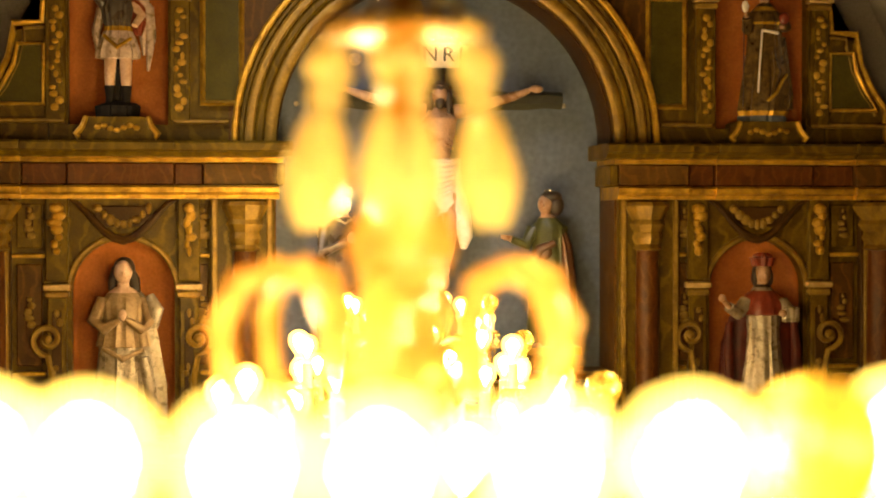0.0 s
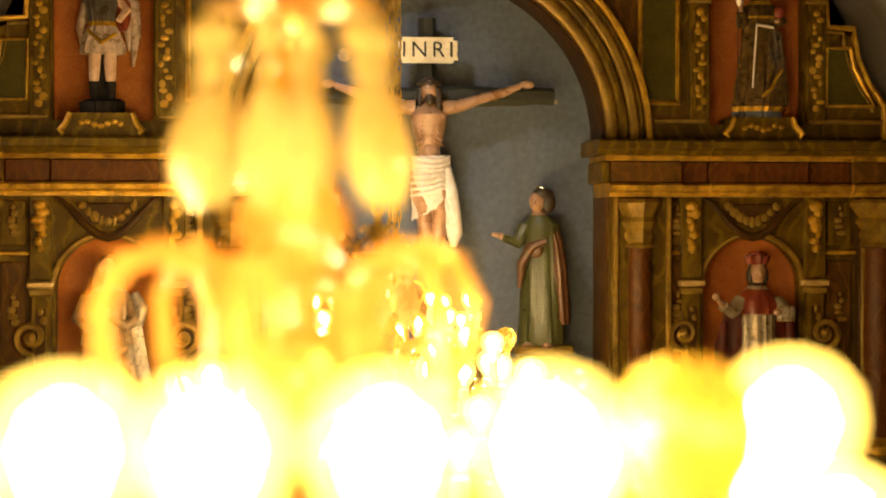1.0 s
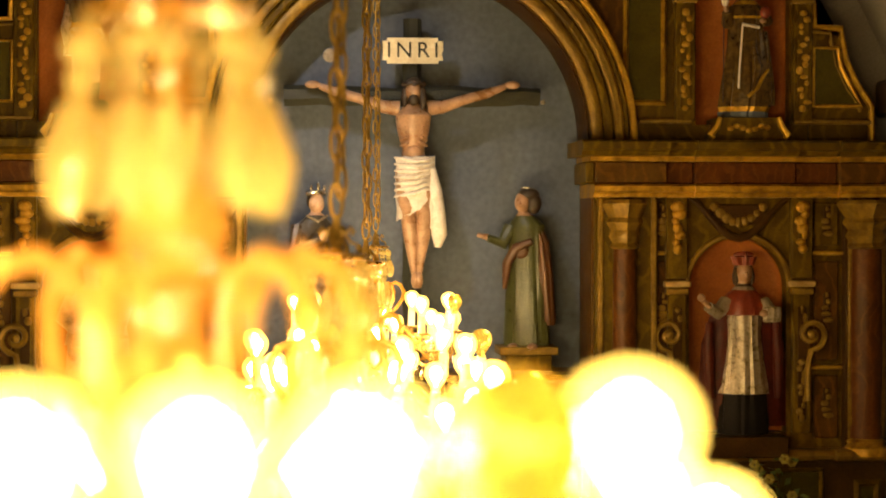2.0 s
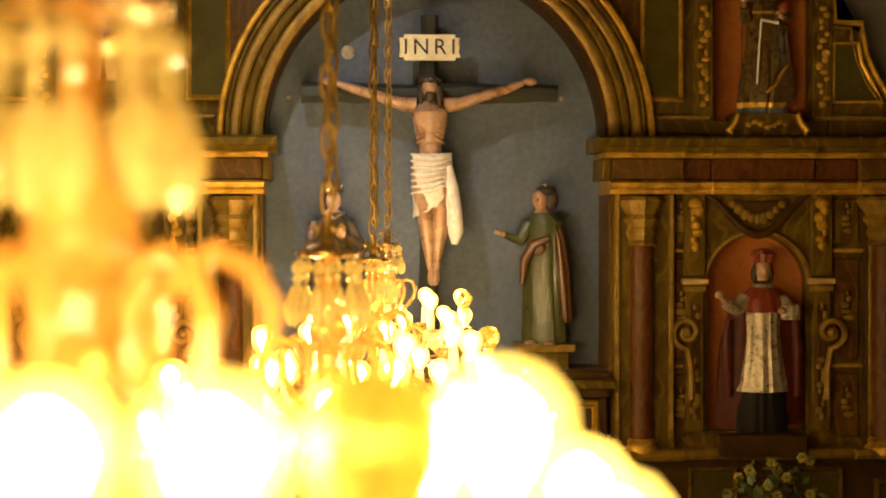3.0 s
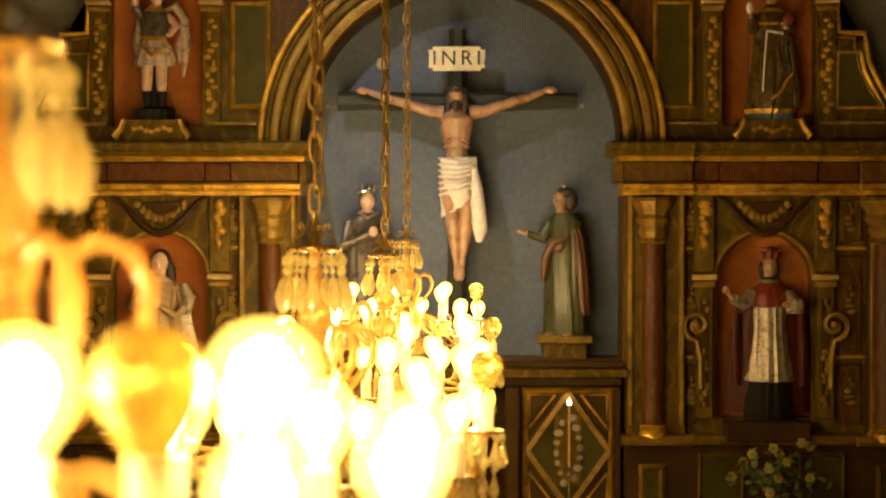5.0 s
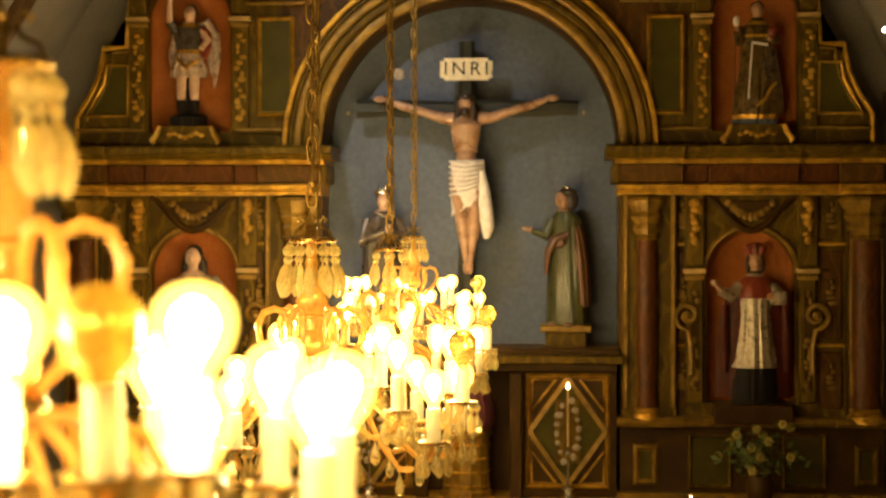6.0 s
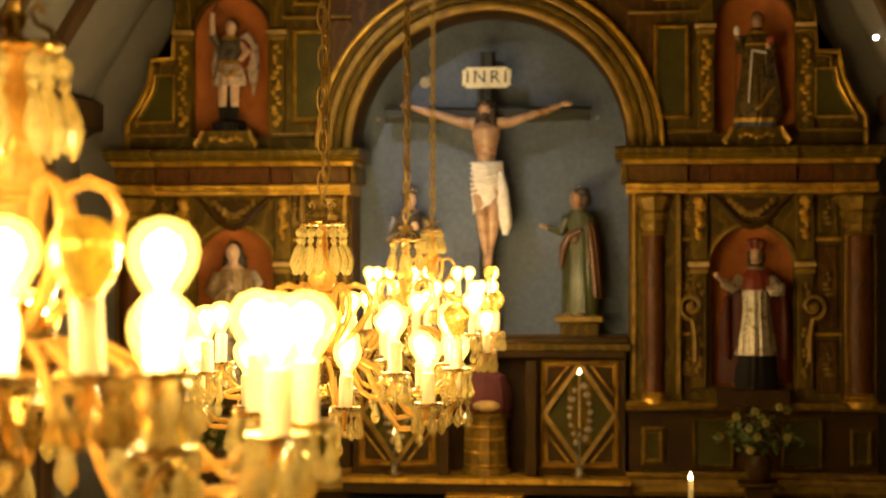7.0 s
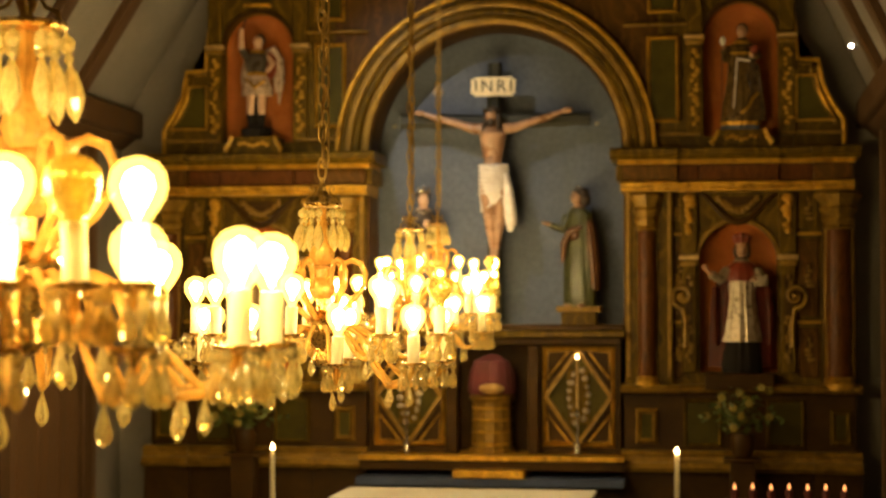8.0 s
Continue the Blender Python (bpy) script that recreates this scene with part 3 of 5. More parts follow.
    rp("attic_wing", bm, OLIVE, "curved stepped wing of the attic", smooth=False)
    bm = bmesh.new()
    tube(bm, [(X(u), Y + 0.045, zz(z)) for u, z in pts[1:13]], 0.022, 6)
    rp("attic_edge", bm, GOLD, "gilded edge moulding")
    bm = bmesh.new()
    tube(bm, [(X(u - 0.07), Y + 0.05, zz(z - 0.03)) for u, z in pts[2:11]], 0.012, 6)
    rp("attic_edge", bm, OLDGOLD)
    bm = bmesh.new()
    for k in range(12):
        a, b = math.pi * k / 12, math.pi * (k + 1) / 12
        quad(bm, *[(X(2.09) + 0.315 * math.cos(t), Y + 0.155 + 0.08 * math.sin(t), zz(z)) for t, z in ((a, 0.83), (b, 0.83), (b, 1.66), (a, 1.66))])
        for j in range(6):
            e, f = math.pi / 2 * j / 6, math.pi / 2 * (j + 1) / 6
            quad(bm, *[(X(2.09) + 0.315 * math.cos(t) * math.cos(q), Y + 0.155 + 0.08 * math.sin(t) * math.cos(q), zz(1.66) + 0.315 * math.sin(q)) for t, q in ((a, e), (b, e), (b, f), (a, f))])
    bmesh.ops.remove_doubles(bm, verts=bm.verts, dist=0.0005)
    rp("attic_niche_shell", bm, NICHE_RED, "terracotta red niche shell")
    for d in (-0.385, 0.385):
        u = 2.09 + d
        bx("attic_pilaster", u - 0.065, u + 0.065, Y + 0.01, Y + 0.08, 0.85, 1.62, OLIVE)
        bx("capital", u - 0.085, u + 0.085, Y - 0.03, Y + 0.07, 1.655, 1.69, CREAM)
        bx("capital", u - 0.075, u + 0.075, Y - 0.01, Y + 0.07, 1.61, 1.648, OLDGOLD)
        bx("attic_pilaster_head", u - 0.065, u + 0.065, Y + 0.01, Y + 0.08, 1.70, 2.2, OLIVE)
        carving("carved_leaf_trail", [((X(u) + 0.024 * math.sin(k * 1.9), Y + 0.006, zz(1.55 - k * 0.041)), (0.026, 0.014, 0.022)) for k in range(16)], GOLD, "gilded leaf carving")
    bm = bmesh.new()
    arch_band(bm, X(2.09), zz(1.66), 0.312, 0.345, Y + 0.035, Y + 0.1, 24)
    rp("niche_arch", bm, UMBER)
    bx("keystone_bar", 1.97, 2.21, Y - 0.02, Y + 0.06, 2.02, 2.05, GOLD)
    # framed panels
    for u0, u1, z0, z1 in ((1.30, 1.58, 0.95, 1.69), (1.31, 1.57, 1.88, 2.25)):
        bx("panel", u0 + 0.02, u1 - 0.02, Y + 0.02, Y + 0.058, z0 + 0.02, z1 - 0.02, PANEL_GREEN)
        bm = bmesh.new()
        frame_bars(bm, min(X(u0), X(u1)), max(X(u0), X(u1)), zz(z0), zz(z1), Y + 0.02, 0.035, 0.03)
        rp("panel_frame", bm, GOLD, "gilded panel frame", smooth=False)
    bx("attic_string", 1.1, 1.66, Y + 0.0, Y + 0.05, 1.775, 1.80, OLDGOLD)
    bx("attic_base", 1.40, 1.75, Y + 0.01, Y + 0.058, 0.835, 0.865, OLDGOLD)
    bx("attic_base", 2.42, 2.93, Y + 0.01, Y + 0.058, 0.835, 0.865, OLDGOLD)
    outline = [(2.55, 0.955), (2.87, 0.955), (2.80, 1.08), (2.735, 1.2), (2.71, 1.33), (2.55, 1.33)]
    bm = bmesh.new()
    extrude_outline(bm, [(X(u), zz(z)) for u, z in outline], Y + 0.04, Y + 0.056)
    rp("panel", bm, PANEL_GREEN, smooth=False)
    bm = bmesh.new()
    tube(bm, [(X(u), Y + 0.035, zz(z)) for u, z in outline], 0.016, 6, closed=True)
    rp("panel_frame", bm, GOLD)
    # pedestal of the upper niche figure
    bm = bmesh.new()
    extrude_outline(bm, [(X(2.09 + u), zz(z)) for u, z in ((-0.26, 0.725), (0.26, 0.725), (0.235, 0.78), (0.20, 0.84), (0.20, 0.87), (-0.20, 0.87), (-0.20, 0.84), (-0.235, 0.78))], Y - 0.10, Y + 0.25)
    plinth = rp("figure_plinth", bm, OLIVE, smooth=False)
    bm = bmesh.new()
    for d in (-1, 1):
        tube(bm, [(X(2.09 + d * 0.19), Y - 0.11, zz(0.87)), (X(2.09 + d * 0.21), Y - 0.115, zz(0.81)), (X(2.09 + d * 0.25), Y - 0.115, zz(0.76)), (X(2.09 + d * 0.23), Y - 0.115, zz(0.735))], [0.016, 0.02, 0.024, 0.016], 6)
    for k in range(7):
        ball(bm, (X(2.09 - 0.12 + 0.04 * k), Y - 0.105, zz(0.80 + 0.015 * math.sin(k * 1.5))), (0.022, 0.012, 0.018), u=8, v=6)
    rp("plinth_carving", bm, GOLD)
    # predella
    bx("predella", 1.10, 3.02, Y - 0.02, Y + 0.5, -1.98, -1.335, UMBER)
    for u0, u1, d in ((1.08, 1.56, 0.07), (1.56, 2.66, 0.03), (2.66, 3.06, 0.07)):
        a, b = min(X(u0), X(u1)), max(X(u0), X(u1))
        f = Y - 0.04 - d
        bm = bmesh.new()
        sweep_x(bm, a, b, [(Y + 0.4, zz(-1.333)), (f, zz(-1.333)), (f - 0.03, zz(-1.32)), (f - 0.045, zz(-1.295)), (f - 0.02, zz(-1.27)), (f, zz(-1.262)), (Y + 0.4, zz(-1.262))])
        rp("predella_moulding", bm, OLDGOLD, smooth=False)
        bm = bmesh.new()
        sweep_x(bm, a, b, [(Y + 0.4, zz(-1.985)), (f - 0.06, zz(-1.985)), (f - 0.08, zz(-1.95)), (f - 0.05, zz(-1.91)), (f - 0.02, zz(-1.90)), (f - 0.02, zz(-1.86)), (f - 0.04, zz(-1.84)), (f - 0.01, zz(-1.81)), (Y + 0.4, zz(-1.81))])
        rp("base_moulding", bm, OLDGOLD, smooth=False)
        bx("lower_base", u0, u1, f + 0.02, Y + 0.4, -3.06, -1.988, UMBER)
    for u0, u1, z0, z1, mat in ((1.20, 1.385, -1.76, -1.46, OLDGOLD), (1.60, 1.92, -1.78, -1.38, OLIVE), (2.28, 2.60, -1.78, -1.38, OLIVE), (2.80, 2.98, -1.76, -1.46, OLIVE)):
        bx("predella_panel", u0 + 0.02, u1 - 0.02, Y - 0.04, Y - 0.022, z0 + 0.02, z1 - 0.02, PANEL_GREEN)
        bm = bmesh.new()
        frame_bars(bm, min(X(u0), X(u1)), max(X(u0), X(u1)), zz(z0), zz(z1), Y - 0.04, 0.05 if u1 - u0 < 0.2 else 0.03, 0.025)
        rp("panel_frame", bm, mat, smooth=False)
    bx("niche_console", NICHE_U - 0.28, NICHE_U + 0.28, Y - 0.16, Y + 0.04, -1.30, -1.165, UMBER)
    # lower centre: diamond panelled doors
    bx("centre_block", 0.34, 1.08, Y - 0.05, Y + 0.4, -1.85, -0.93, UMBER)
    bx("centre_post", 0.30, 0.39, Y - 0.14, Y - 0.052, -1.85, -0.94, UMBER)
    u0, u1, z0, z1 = 0.415, 1.03, -1.79, -0.945
    um, zm = (u0 + u1) / 2, (z0 + z1) / 2
    bm = bmesh.new()
    frame_bars(bm, min(X(u0), X(u1)), max(X(u0), X(u1)), zz(z0), zz(z1), Y - 0.052, 0.035, 0.025)
    rp("door_frame", bm, GOLD, smooth=False)
    dia = [(um, z0 + 0.03), (u1 - 0.03, zm), (um, z1 - 0.03), (u0 + 0.03, zm)]
    bm = bmesh.new()
    extrude_outline(bm, [(X(u), zz(z)) for u, z in dia], Y - 0.06, Y - 0.052)
    rp("diamond_panel", bm, PANEL_GREEN, smooth=False)
    for i in range(4):
        (ua, za), (ub, zb) = dia[i], dia[(i + 1) % 4]
        bm = bmesh.new()
        tube(bm, [(X(ua), Y - 0.068, zz(za)), (X(ub), Y - 0.068, zz(zb))], 0.026, 4)
        rp("diamond_bar", bm, OLDGOLD, smooth=False)
    for cu, cz in ((u0, z0), (u1, z0), (u1, z1), (u0, z1)):
        du, dz = (1 if cu < um else -1), (1 if cz < zm else -1)
        tri = [(cu + du * 0.045, cz + dz * 0.045), (cu + du * 0.22, cz + dz * 0.045), (cu + du * 0.045, cz + dz * 0.27)]
        bm = bmesh.new()
        tube(bm, [(X(u), Y - 0.062, zz(z)) for u, z in tri], 0.014, 4, closed=True)
        rp("corner_moulding", bm, GOLD, smooth=False)
    carving("diamond_carving", [((X(um) + (0.03 + 0.05 * math.sin(math.pi * k / 13)) * (1 if k % 2 else -1), Y - 0.065, zz(zm - 0.22 + 0.034 * k)), (0.03, 0.012, 0.025)) for k in range(14)], SILVERED, "silvered leaf carving")


side(1)
side(-1)
bpy.data.objects.remove(LEAF_PIECE)
# entablature over the lower centre, shelves
for u0, u1, y0, z0, z1, mat, name in ((-1.08, 1.08, Y - 0.12, -0.925, -0.87, UMBER, "centre_cornice"), (-1.12, 1.12, Y - 0.17, -0.868, -0.81, OLIVE, "centre_cornice"),
                                     (-1.10, 1.10, Y - 0.05, -0.808, -0.765, UMBER, "arch_sill"), (-1.12, 1.12, Y - 0.30, -1.90, -1.852, GOLD, "altar_shelf"),
                                     (-1.12, 1.12, Y - 0.28, -1.98, -1.902, UMBER, "altar_shelf"), (-0.30, 0.30, Y - 0.46, -2.03, -1.965, GOLD, "altar_step"),
                                     (-1.12, 1.12, Y - 0.44, -2.10, -2.032, NAVY, "altar_step"), (-1.08, 1.08, Y - 0.1, -3.06, -2.102, UMBER, "altar_base")):
    rp(name, boxed(C + u0, C + u1, y0, Y + 0.42, zz(z0), zz(z1)), mat)
rp("tabernacle_recess", boxed(C - 0.34, C + 0.34, Y + 0.28, Y + 0.4, zz(-1.85), zz(-0.93)), UMBER)
for u0 in (-1.36, 1.10):
    rp("sill_block", boxed(C + u0, C + u0 + 0.26, Y + 0.06, Y + 0.5, zz(-1.29), zz(-0.80)), UMBER)
rp("arch_crown", boxed(C - 2.3, C + 2.3, Y + 0.02, Y + 0.5, zz(2.76), zz(2.9)), OLIVE)


# ---------------------------------------------------------------- statues (plain single meshes)
def statue(label, place, height, rings, extras, mats, turn=0.0, folds=7, depth=0.08):
    """rings: (z, half width, half depth, shift, slot) for a height of 1."""
    bm = bmesh.new()
    steps, made = 48, []
    rr = random.Random(label)
    ph = rr.random() * 6
    for z, rx, ry, sx, slot in rings:
        row = []
        for i in range(steps):
            a = 2 * math.pi * i / steps
            f = 1 + depth * (1.4 * abs(math.sin(0.5 * folds * a + ph + 1.5 * z)) - 0.7 + 0.45 * math.sin((2 * folds + 1) * a + 2 * ph + 2.5 * z)) * (1.0 if z < 0.75 else 0.25)
            row.append(bm.verts.new((sx + rx * f * math.cos(a), ry * f * math.sin(a), z)))
        made.append((row, slot))
    for (a, sa), (b, sb) in zip(made, made[1:]):
        for i in range(steps):
            bm.faces.new((a[i], a[(i + 1) % steps], b[(i + 1) % steps], b[i])).material_index = sb
    bm.faces.new(made[0][0]).material_index = made[0][1]
    bm.faces.new(made[-1][0]).material_index = made[-1][1]
    for e in extras:
        if e[0] == "loft":
            rows = []
            for z, rx, ry, sx, sy in e[1]:
                rows.append([bm.verts.new((sx + rx * (1 + 0.07 * math.sin(9 * t + 3 * z + ph)) * math.cos(t), sy + ry * (1 + 0.12 * math.sin(9 * t + 3 * z + ph)) * math.sin(t), z)) for t in np.linspace(0, 2 * math.pi, 36, endpoint=False)])
            for a, b in zip(rows, rows[1:]):
                for i in range(36):
                    bm.faces.new((a[i], a[(i + 1) % 36], b[(i + 1) % 36], b[i])).material_index = e[2]
            bm.faces.new(rows[0]).material_index = e[2]
            bm.faces.new(rows[-1]).material_index = e[2]
        elif e[0] == "ball":
            ball(bm, e[1], e[2], e[3], 16, 12)
        else:
            tube(bm, e[1], e[2], 10, e[3])
    for v in bm.verts:
        v.co = Vector((v.co.x * height * 1.08, v.co.y * height, v.co.z * height))
    ob = part("statue", bm, mats)
    ob.matrix_world = Matrix.Translation(place) @ Matrix.Rotation(radians(turn), 4, "Z")
    return tagged(ob, label, "statue", "statues of the altarpiece")


def head(x, z, flesh, hair, r=0.055):
    return [("ball", (x, -0.015, z), (r * 0.82, r * 0.9, r * 1.15), flesh), ("ball", (x + 0.004, 0.018, z + 0.018), (r * 0.98, r * 0.95, r * 1.15), hair),
            ("tube", [(x, 0, z - 0.11), (x, -0.003, z - 0.03)], 0.03, flesh), ("ball", (x, -0.066, z - 0.008), (0.01, 0.014, 0.017), flesh)]


# figure with red cape over white
statue("painted statue in red cape and hat over white surplice", (C + NICHE_U + 0.03, Y + 0.03, zz(-1.163)), 1.16,
       [(0, 0.125, 0.09, 0, 0), (0.05, 0.13, 0.095, 0, 0), (0.225, 0.115, 0.088, 0, 0), (0.228, 0.128, 0.10, 0, 1), (0.30, 0.118, 0.1, 0, 1), (0.42, 0.10, 0.092, 0, 1), (0.55, 0.088, 0.082, 0, 1),
        (0.66, 0.092, 0.08, 0, 1), (0.665, 0.128, 0.095, 0, 2), (0.72, 0.122, 0.092, 0, 2), (0.77, 0.095, 0.078, 0, 2), (0.80, 0.06, 0.06, 0, 2), (0.82, 0.045, 0.045, 0, 1), (0.835, 0.035, 0.035, 0, 4)],
       head(0, 0.895, 3, 4, 0.052) + [("ball", (-0.042, 0.0, 0.875), (0.016, 0.03, 0.05), 4), ("ball", (0.042, 0.0, 0.875), (0.016, 0.03, 0.05), 4), ("loft", [(0.938, 0.052, 0.05, 0, 0.0), (0.955, 0.056, 0.054, 0, 0), (0.985, 0.066, 0.06, 0, 0), (0.99, 0.03, 0.03, 0, 0)], 2), ("ball", (0, -0.01, 0.995), (0.012, 0.05, 0.02), 2), ("ball", (0, 0, 0.995), (0.055, 0.012, 0.02), 2)]
       + [("tube", [(-0.09, -0.02, 0.735), (-0.15, -0.06, 0.675), (-0.205, -0.10, 0.71)], [0.042, 0.038, 0.03], 1), ("tube", [(-0.20, -0.10, 0.71), (-0.235, -0.115, 0.745)], [0.016, 0.013], 3), ("ball", (-0.247, -0.118, 0.762), (0.02, 0.012, 0.022), 3), ("tube", [(0.09, -0.02, 0.735), (0.135, -0.07, 0.66), (0.10, -0.12, 0.665)], [0.042, 0.042, 0.034], 1), ("ball", (0.075, -0.128, 0.675), (0.022, 0.016, 0.02), 3)]
       + [("loft", [(0.625, 0.04, 0.02, 0.12, -0.115), (0.63, 0.045, 0.024, 0.12, -0.115), (0.705, 0.045, 0.024, 0.125, -0.11), (0.71, 0.04, 0.02, 0.125, -0.11)], 1), ("loft", [(0.04, 0.222, 0.05, 0, 0.03), (0.25, 0.225, 0.055, 0, 0.03), (0.5, 0.21, 0.055, 0, 0.03), (0.66, 0.165, 0.05, 0, 0.03), (0.74, 0.11, 0.04, 0, 0.03)], 5), ("tube", [(-0.18, -0.01, 0.62), (-0.185, -0.02, 0.45), (-0.175, -0.015, 0.2)], [0.02, 0.03, 0.022], 5)]
       + [("tube", [(0.17, -0.01, 0.62), (0.18, -0.02, 0.45), (0.18, -0.015, 0.2)], [0.02, 0.03, 0.022], 5)],
       [CASSOCK_SHADE, SILVERED, ROBE_RED, SKIN, HAIR, ROBE_WINE], folds=14, depth=0.07)
# lady in a cream robe
statue("painted statue of a lady in cream robe, arms folded", (C - NICHE_U, Y + 0.03, zz(-1.163)), 1.18,
       [(0, 0.16, 0.10, 0, 0), (0.06, 0.16, 0.105, 0, 0), (0.22, 0.145, 0.1, 0.005, 0), (0.38, 0.13, 0.092, 0.01, 0), (0.5, 0.115, 0.085, 0.005, 0), (0.505, 0.125, 0.09, 0, 1), (0.56, 0.115, 0.082, 0, 1), (0.66, 0.10, 0.075, 0, 1), (0.74, 0.105, 0.07, 0, 1), (0.79, 0.075, 0.055, 0, 1), (0.82, 0.038, 0.04, 0, 2)],
       head(0.0, 0.90, 2, 3, 0.055) + [("tube", [(0.0, 0.04, 0.93), (0.05, 0.035, 0.86), (0.06, 0.02, 0.76), (0.04, 0.0, 0.70)], [0.04, 0.03, 0.025, 0.01], 3), ("tube", [(-0.03, 0.04, 0.92), (-0.055, 0.03, 0.84), (-0.06, 0.02, 0.76)], [0.03, 0.022, 0.012], 3), ("tube", [(-0.095, 0, 0.755), (-0.14, -0.04, 0.64), (-0.09, -0.09, 0.60), (-0.015, -0.115, 0.655)], [0.036, 0.036, 0.03, 0.017], 1)]
       + [("tube", [(0.095, 0, 0.755), (0.14, -0.04, 0.64), (0.09, -0.09, 0.60), (0.015, -0.115, 0.655)], [0.036, 0.036, 0.03, 0.017], 1), ("ball", (0, -0.12, 0.675), (0.02, 0.018, 0.032), 2), ("loft", [(0.08, 0.15, 0.04, 0.06, 0.04), (0.3, 0.15, 0.045, 0.06, 0.04), (0.55, 0.12, 0.045, 0.05, 0.04), (0.72, 0.09, 0.04, 0.05, 0.04), (0.8, 0.05, 0.03, 0.03, 0.03)], 0)]
       + [("tube", [(0.13, -0.03, 0.78), (0.16, -0.04, 0.70), (0.15, -0.05, 0.60)], [0.02, 0.04, 0.02], 0), ("tube", [(-0.10, -0.06, 0.50), (0.0, -0.085, 0.44), (0.10, -0.065, 0.49)], [0.012, 0.02, 0.012], 1), ("tube", [(0.1, -0.07, 0.45), (0.13, -0.06, 0.28), (0.15, -0.05, 0.12)], [0.025, 0.035, 0.02], 0)],
       [SILVERED, ROBE_CREAM, PALE, HAIR], folds=13, depth=0.09)
# friar in a dark habit
statue("painted statue of a friar in dark habit with gilded hem", (C + 2.09, Y + 0.02, zz(0.873)), 0.93,
       [(0, 0.15, 0.10, -0.01, 3), (0.04, 0.15, 0.1, -0.01, 3), (0.042, 0.145, 0.09, -0.005, 1), (0.075, 0.16, 0.1, 0.0, 1), (0.08, 0.16, 0.1, 0.0, 0), (0.2, 0.158, 0.1, 0.012, 0), (0.35, 0.14, 0.095, 0.015, 0), (0.5, 0.118, 0.085, 0.012, 0), (0.6, 0.108, 0.08, 0.01, 0), (0.68, 0.112, 0.08, 0.008, 0), (0.683, 0.126, 0.085, 0.008, 0), (0.70, 0.126, 0.085, 0.008, 1)]
       + [(0.715, 0.122, 0.083, 0.01, 0), (0.78, 0.09, 0.07, 0.01, 0), (0.81, 0.06, 0.055, 0.01, 1), (0.835, 0.04, 0.042, 0.01, 0)],
       head(0.01, 0.90, 2, 4, 0.05) + [("tube", [(-0.085, -0.01, 0.75), (-0.125, -0.06, 0.645), (-0.14, -0.105, 0.72)], [0.04, 0.038, 0.03], 0), ("tube", [(-0.14, -0.105, 0.72), (-0.145, -0.11, 0.76)], 0.015, 2), ("ball", (-0.15, -0.11, 0.80), (0.024, 0.018, 0.042), 5), ("tube", [(0.1, -0.01, 0.75), (0.135, -0.06, 0.66), (0.10, -0.11, 0.665)], [0.04, 0.038, 0.03], 0), ("ball", (0.11, -0.11, 0.72), (0.034, 0.024, 0.045), 6), ("ball", (0.09, -0.125, 0.66), (0.02, 0.014, 0.018), 2)]
       + [("tube", [(-0.03, -0.085, 0.64), (-0.045, -0.095, 0.45), (-0.06, -0.10, 0.2)], 0.007, 5), ("tube", [(-0.03, -0.085, 0.64), (0.08, -0.08, 0.62)], 0.011, 5), ("tube", [(0.0, -0.105, 0.14), (0.06, -0.11, 0.20), (0.10, -0.10, 0.28), (0.14, -0.07, 0.33)], [0.012, 0.015, 0.013, 0.01], 1), ("tube", [(0.04, -0.1, 0.5), (0.07, -0.1, 0.35), (0.03, -0.11, 0.18)], [0.008, 0.02, 0.012], 0)]
       + [("loft", [(0.09, 0.05, 0.04, 0.15, 0.0), (0.2, 0.05, 0.045, 0.15, 0.0), (0.4, 0.04, 0.04, 0.135, 0.0), (0.6, 0.03, 0.03, 0.12, 0.0)], 0), ("tube", [(-0.155, -0.1, 0.75), (-0.16, -0.1, 0.1)], 0.004, 4)],
       [ROBE_DARK, GOLD, SKIN, BLUE, HAIR, LINEN, ROBE_RED], folds=13, depth=0.10)
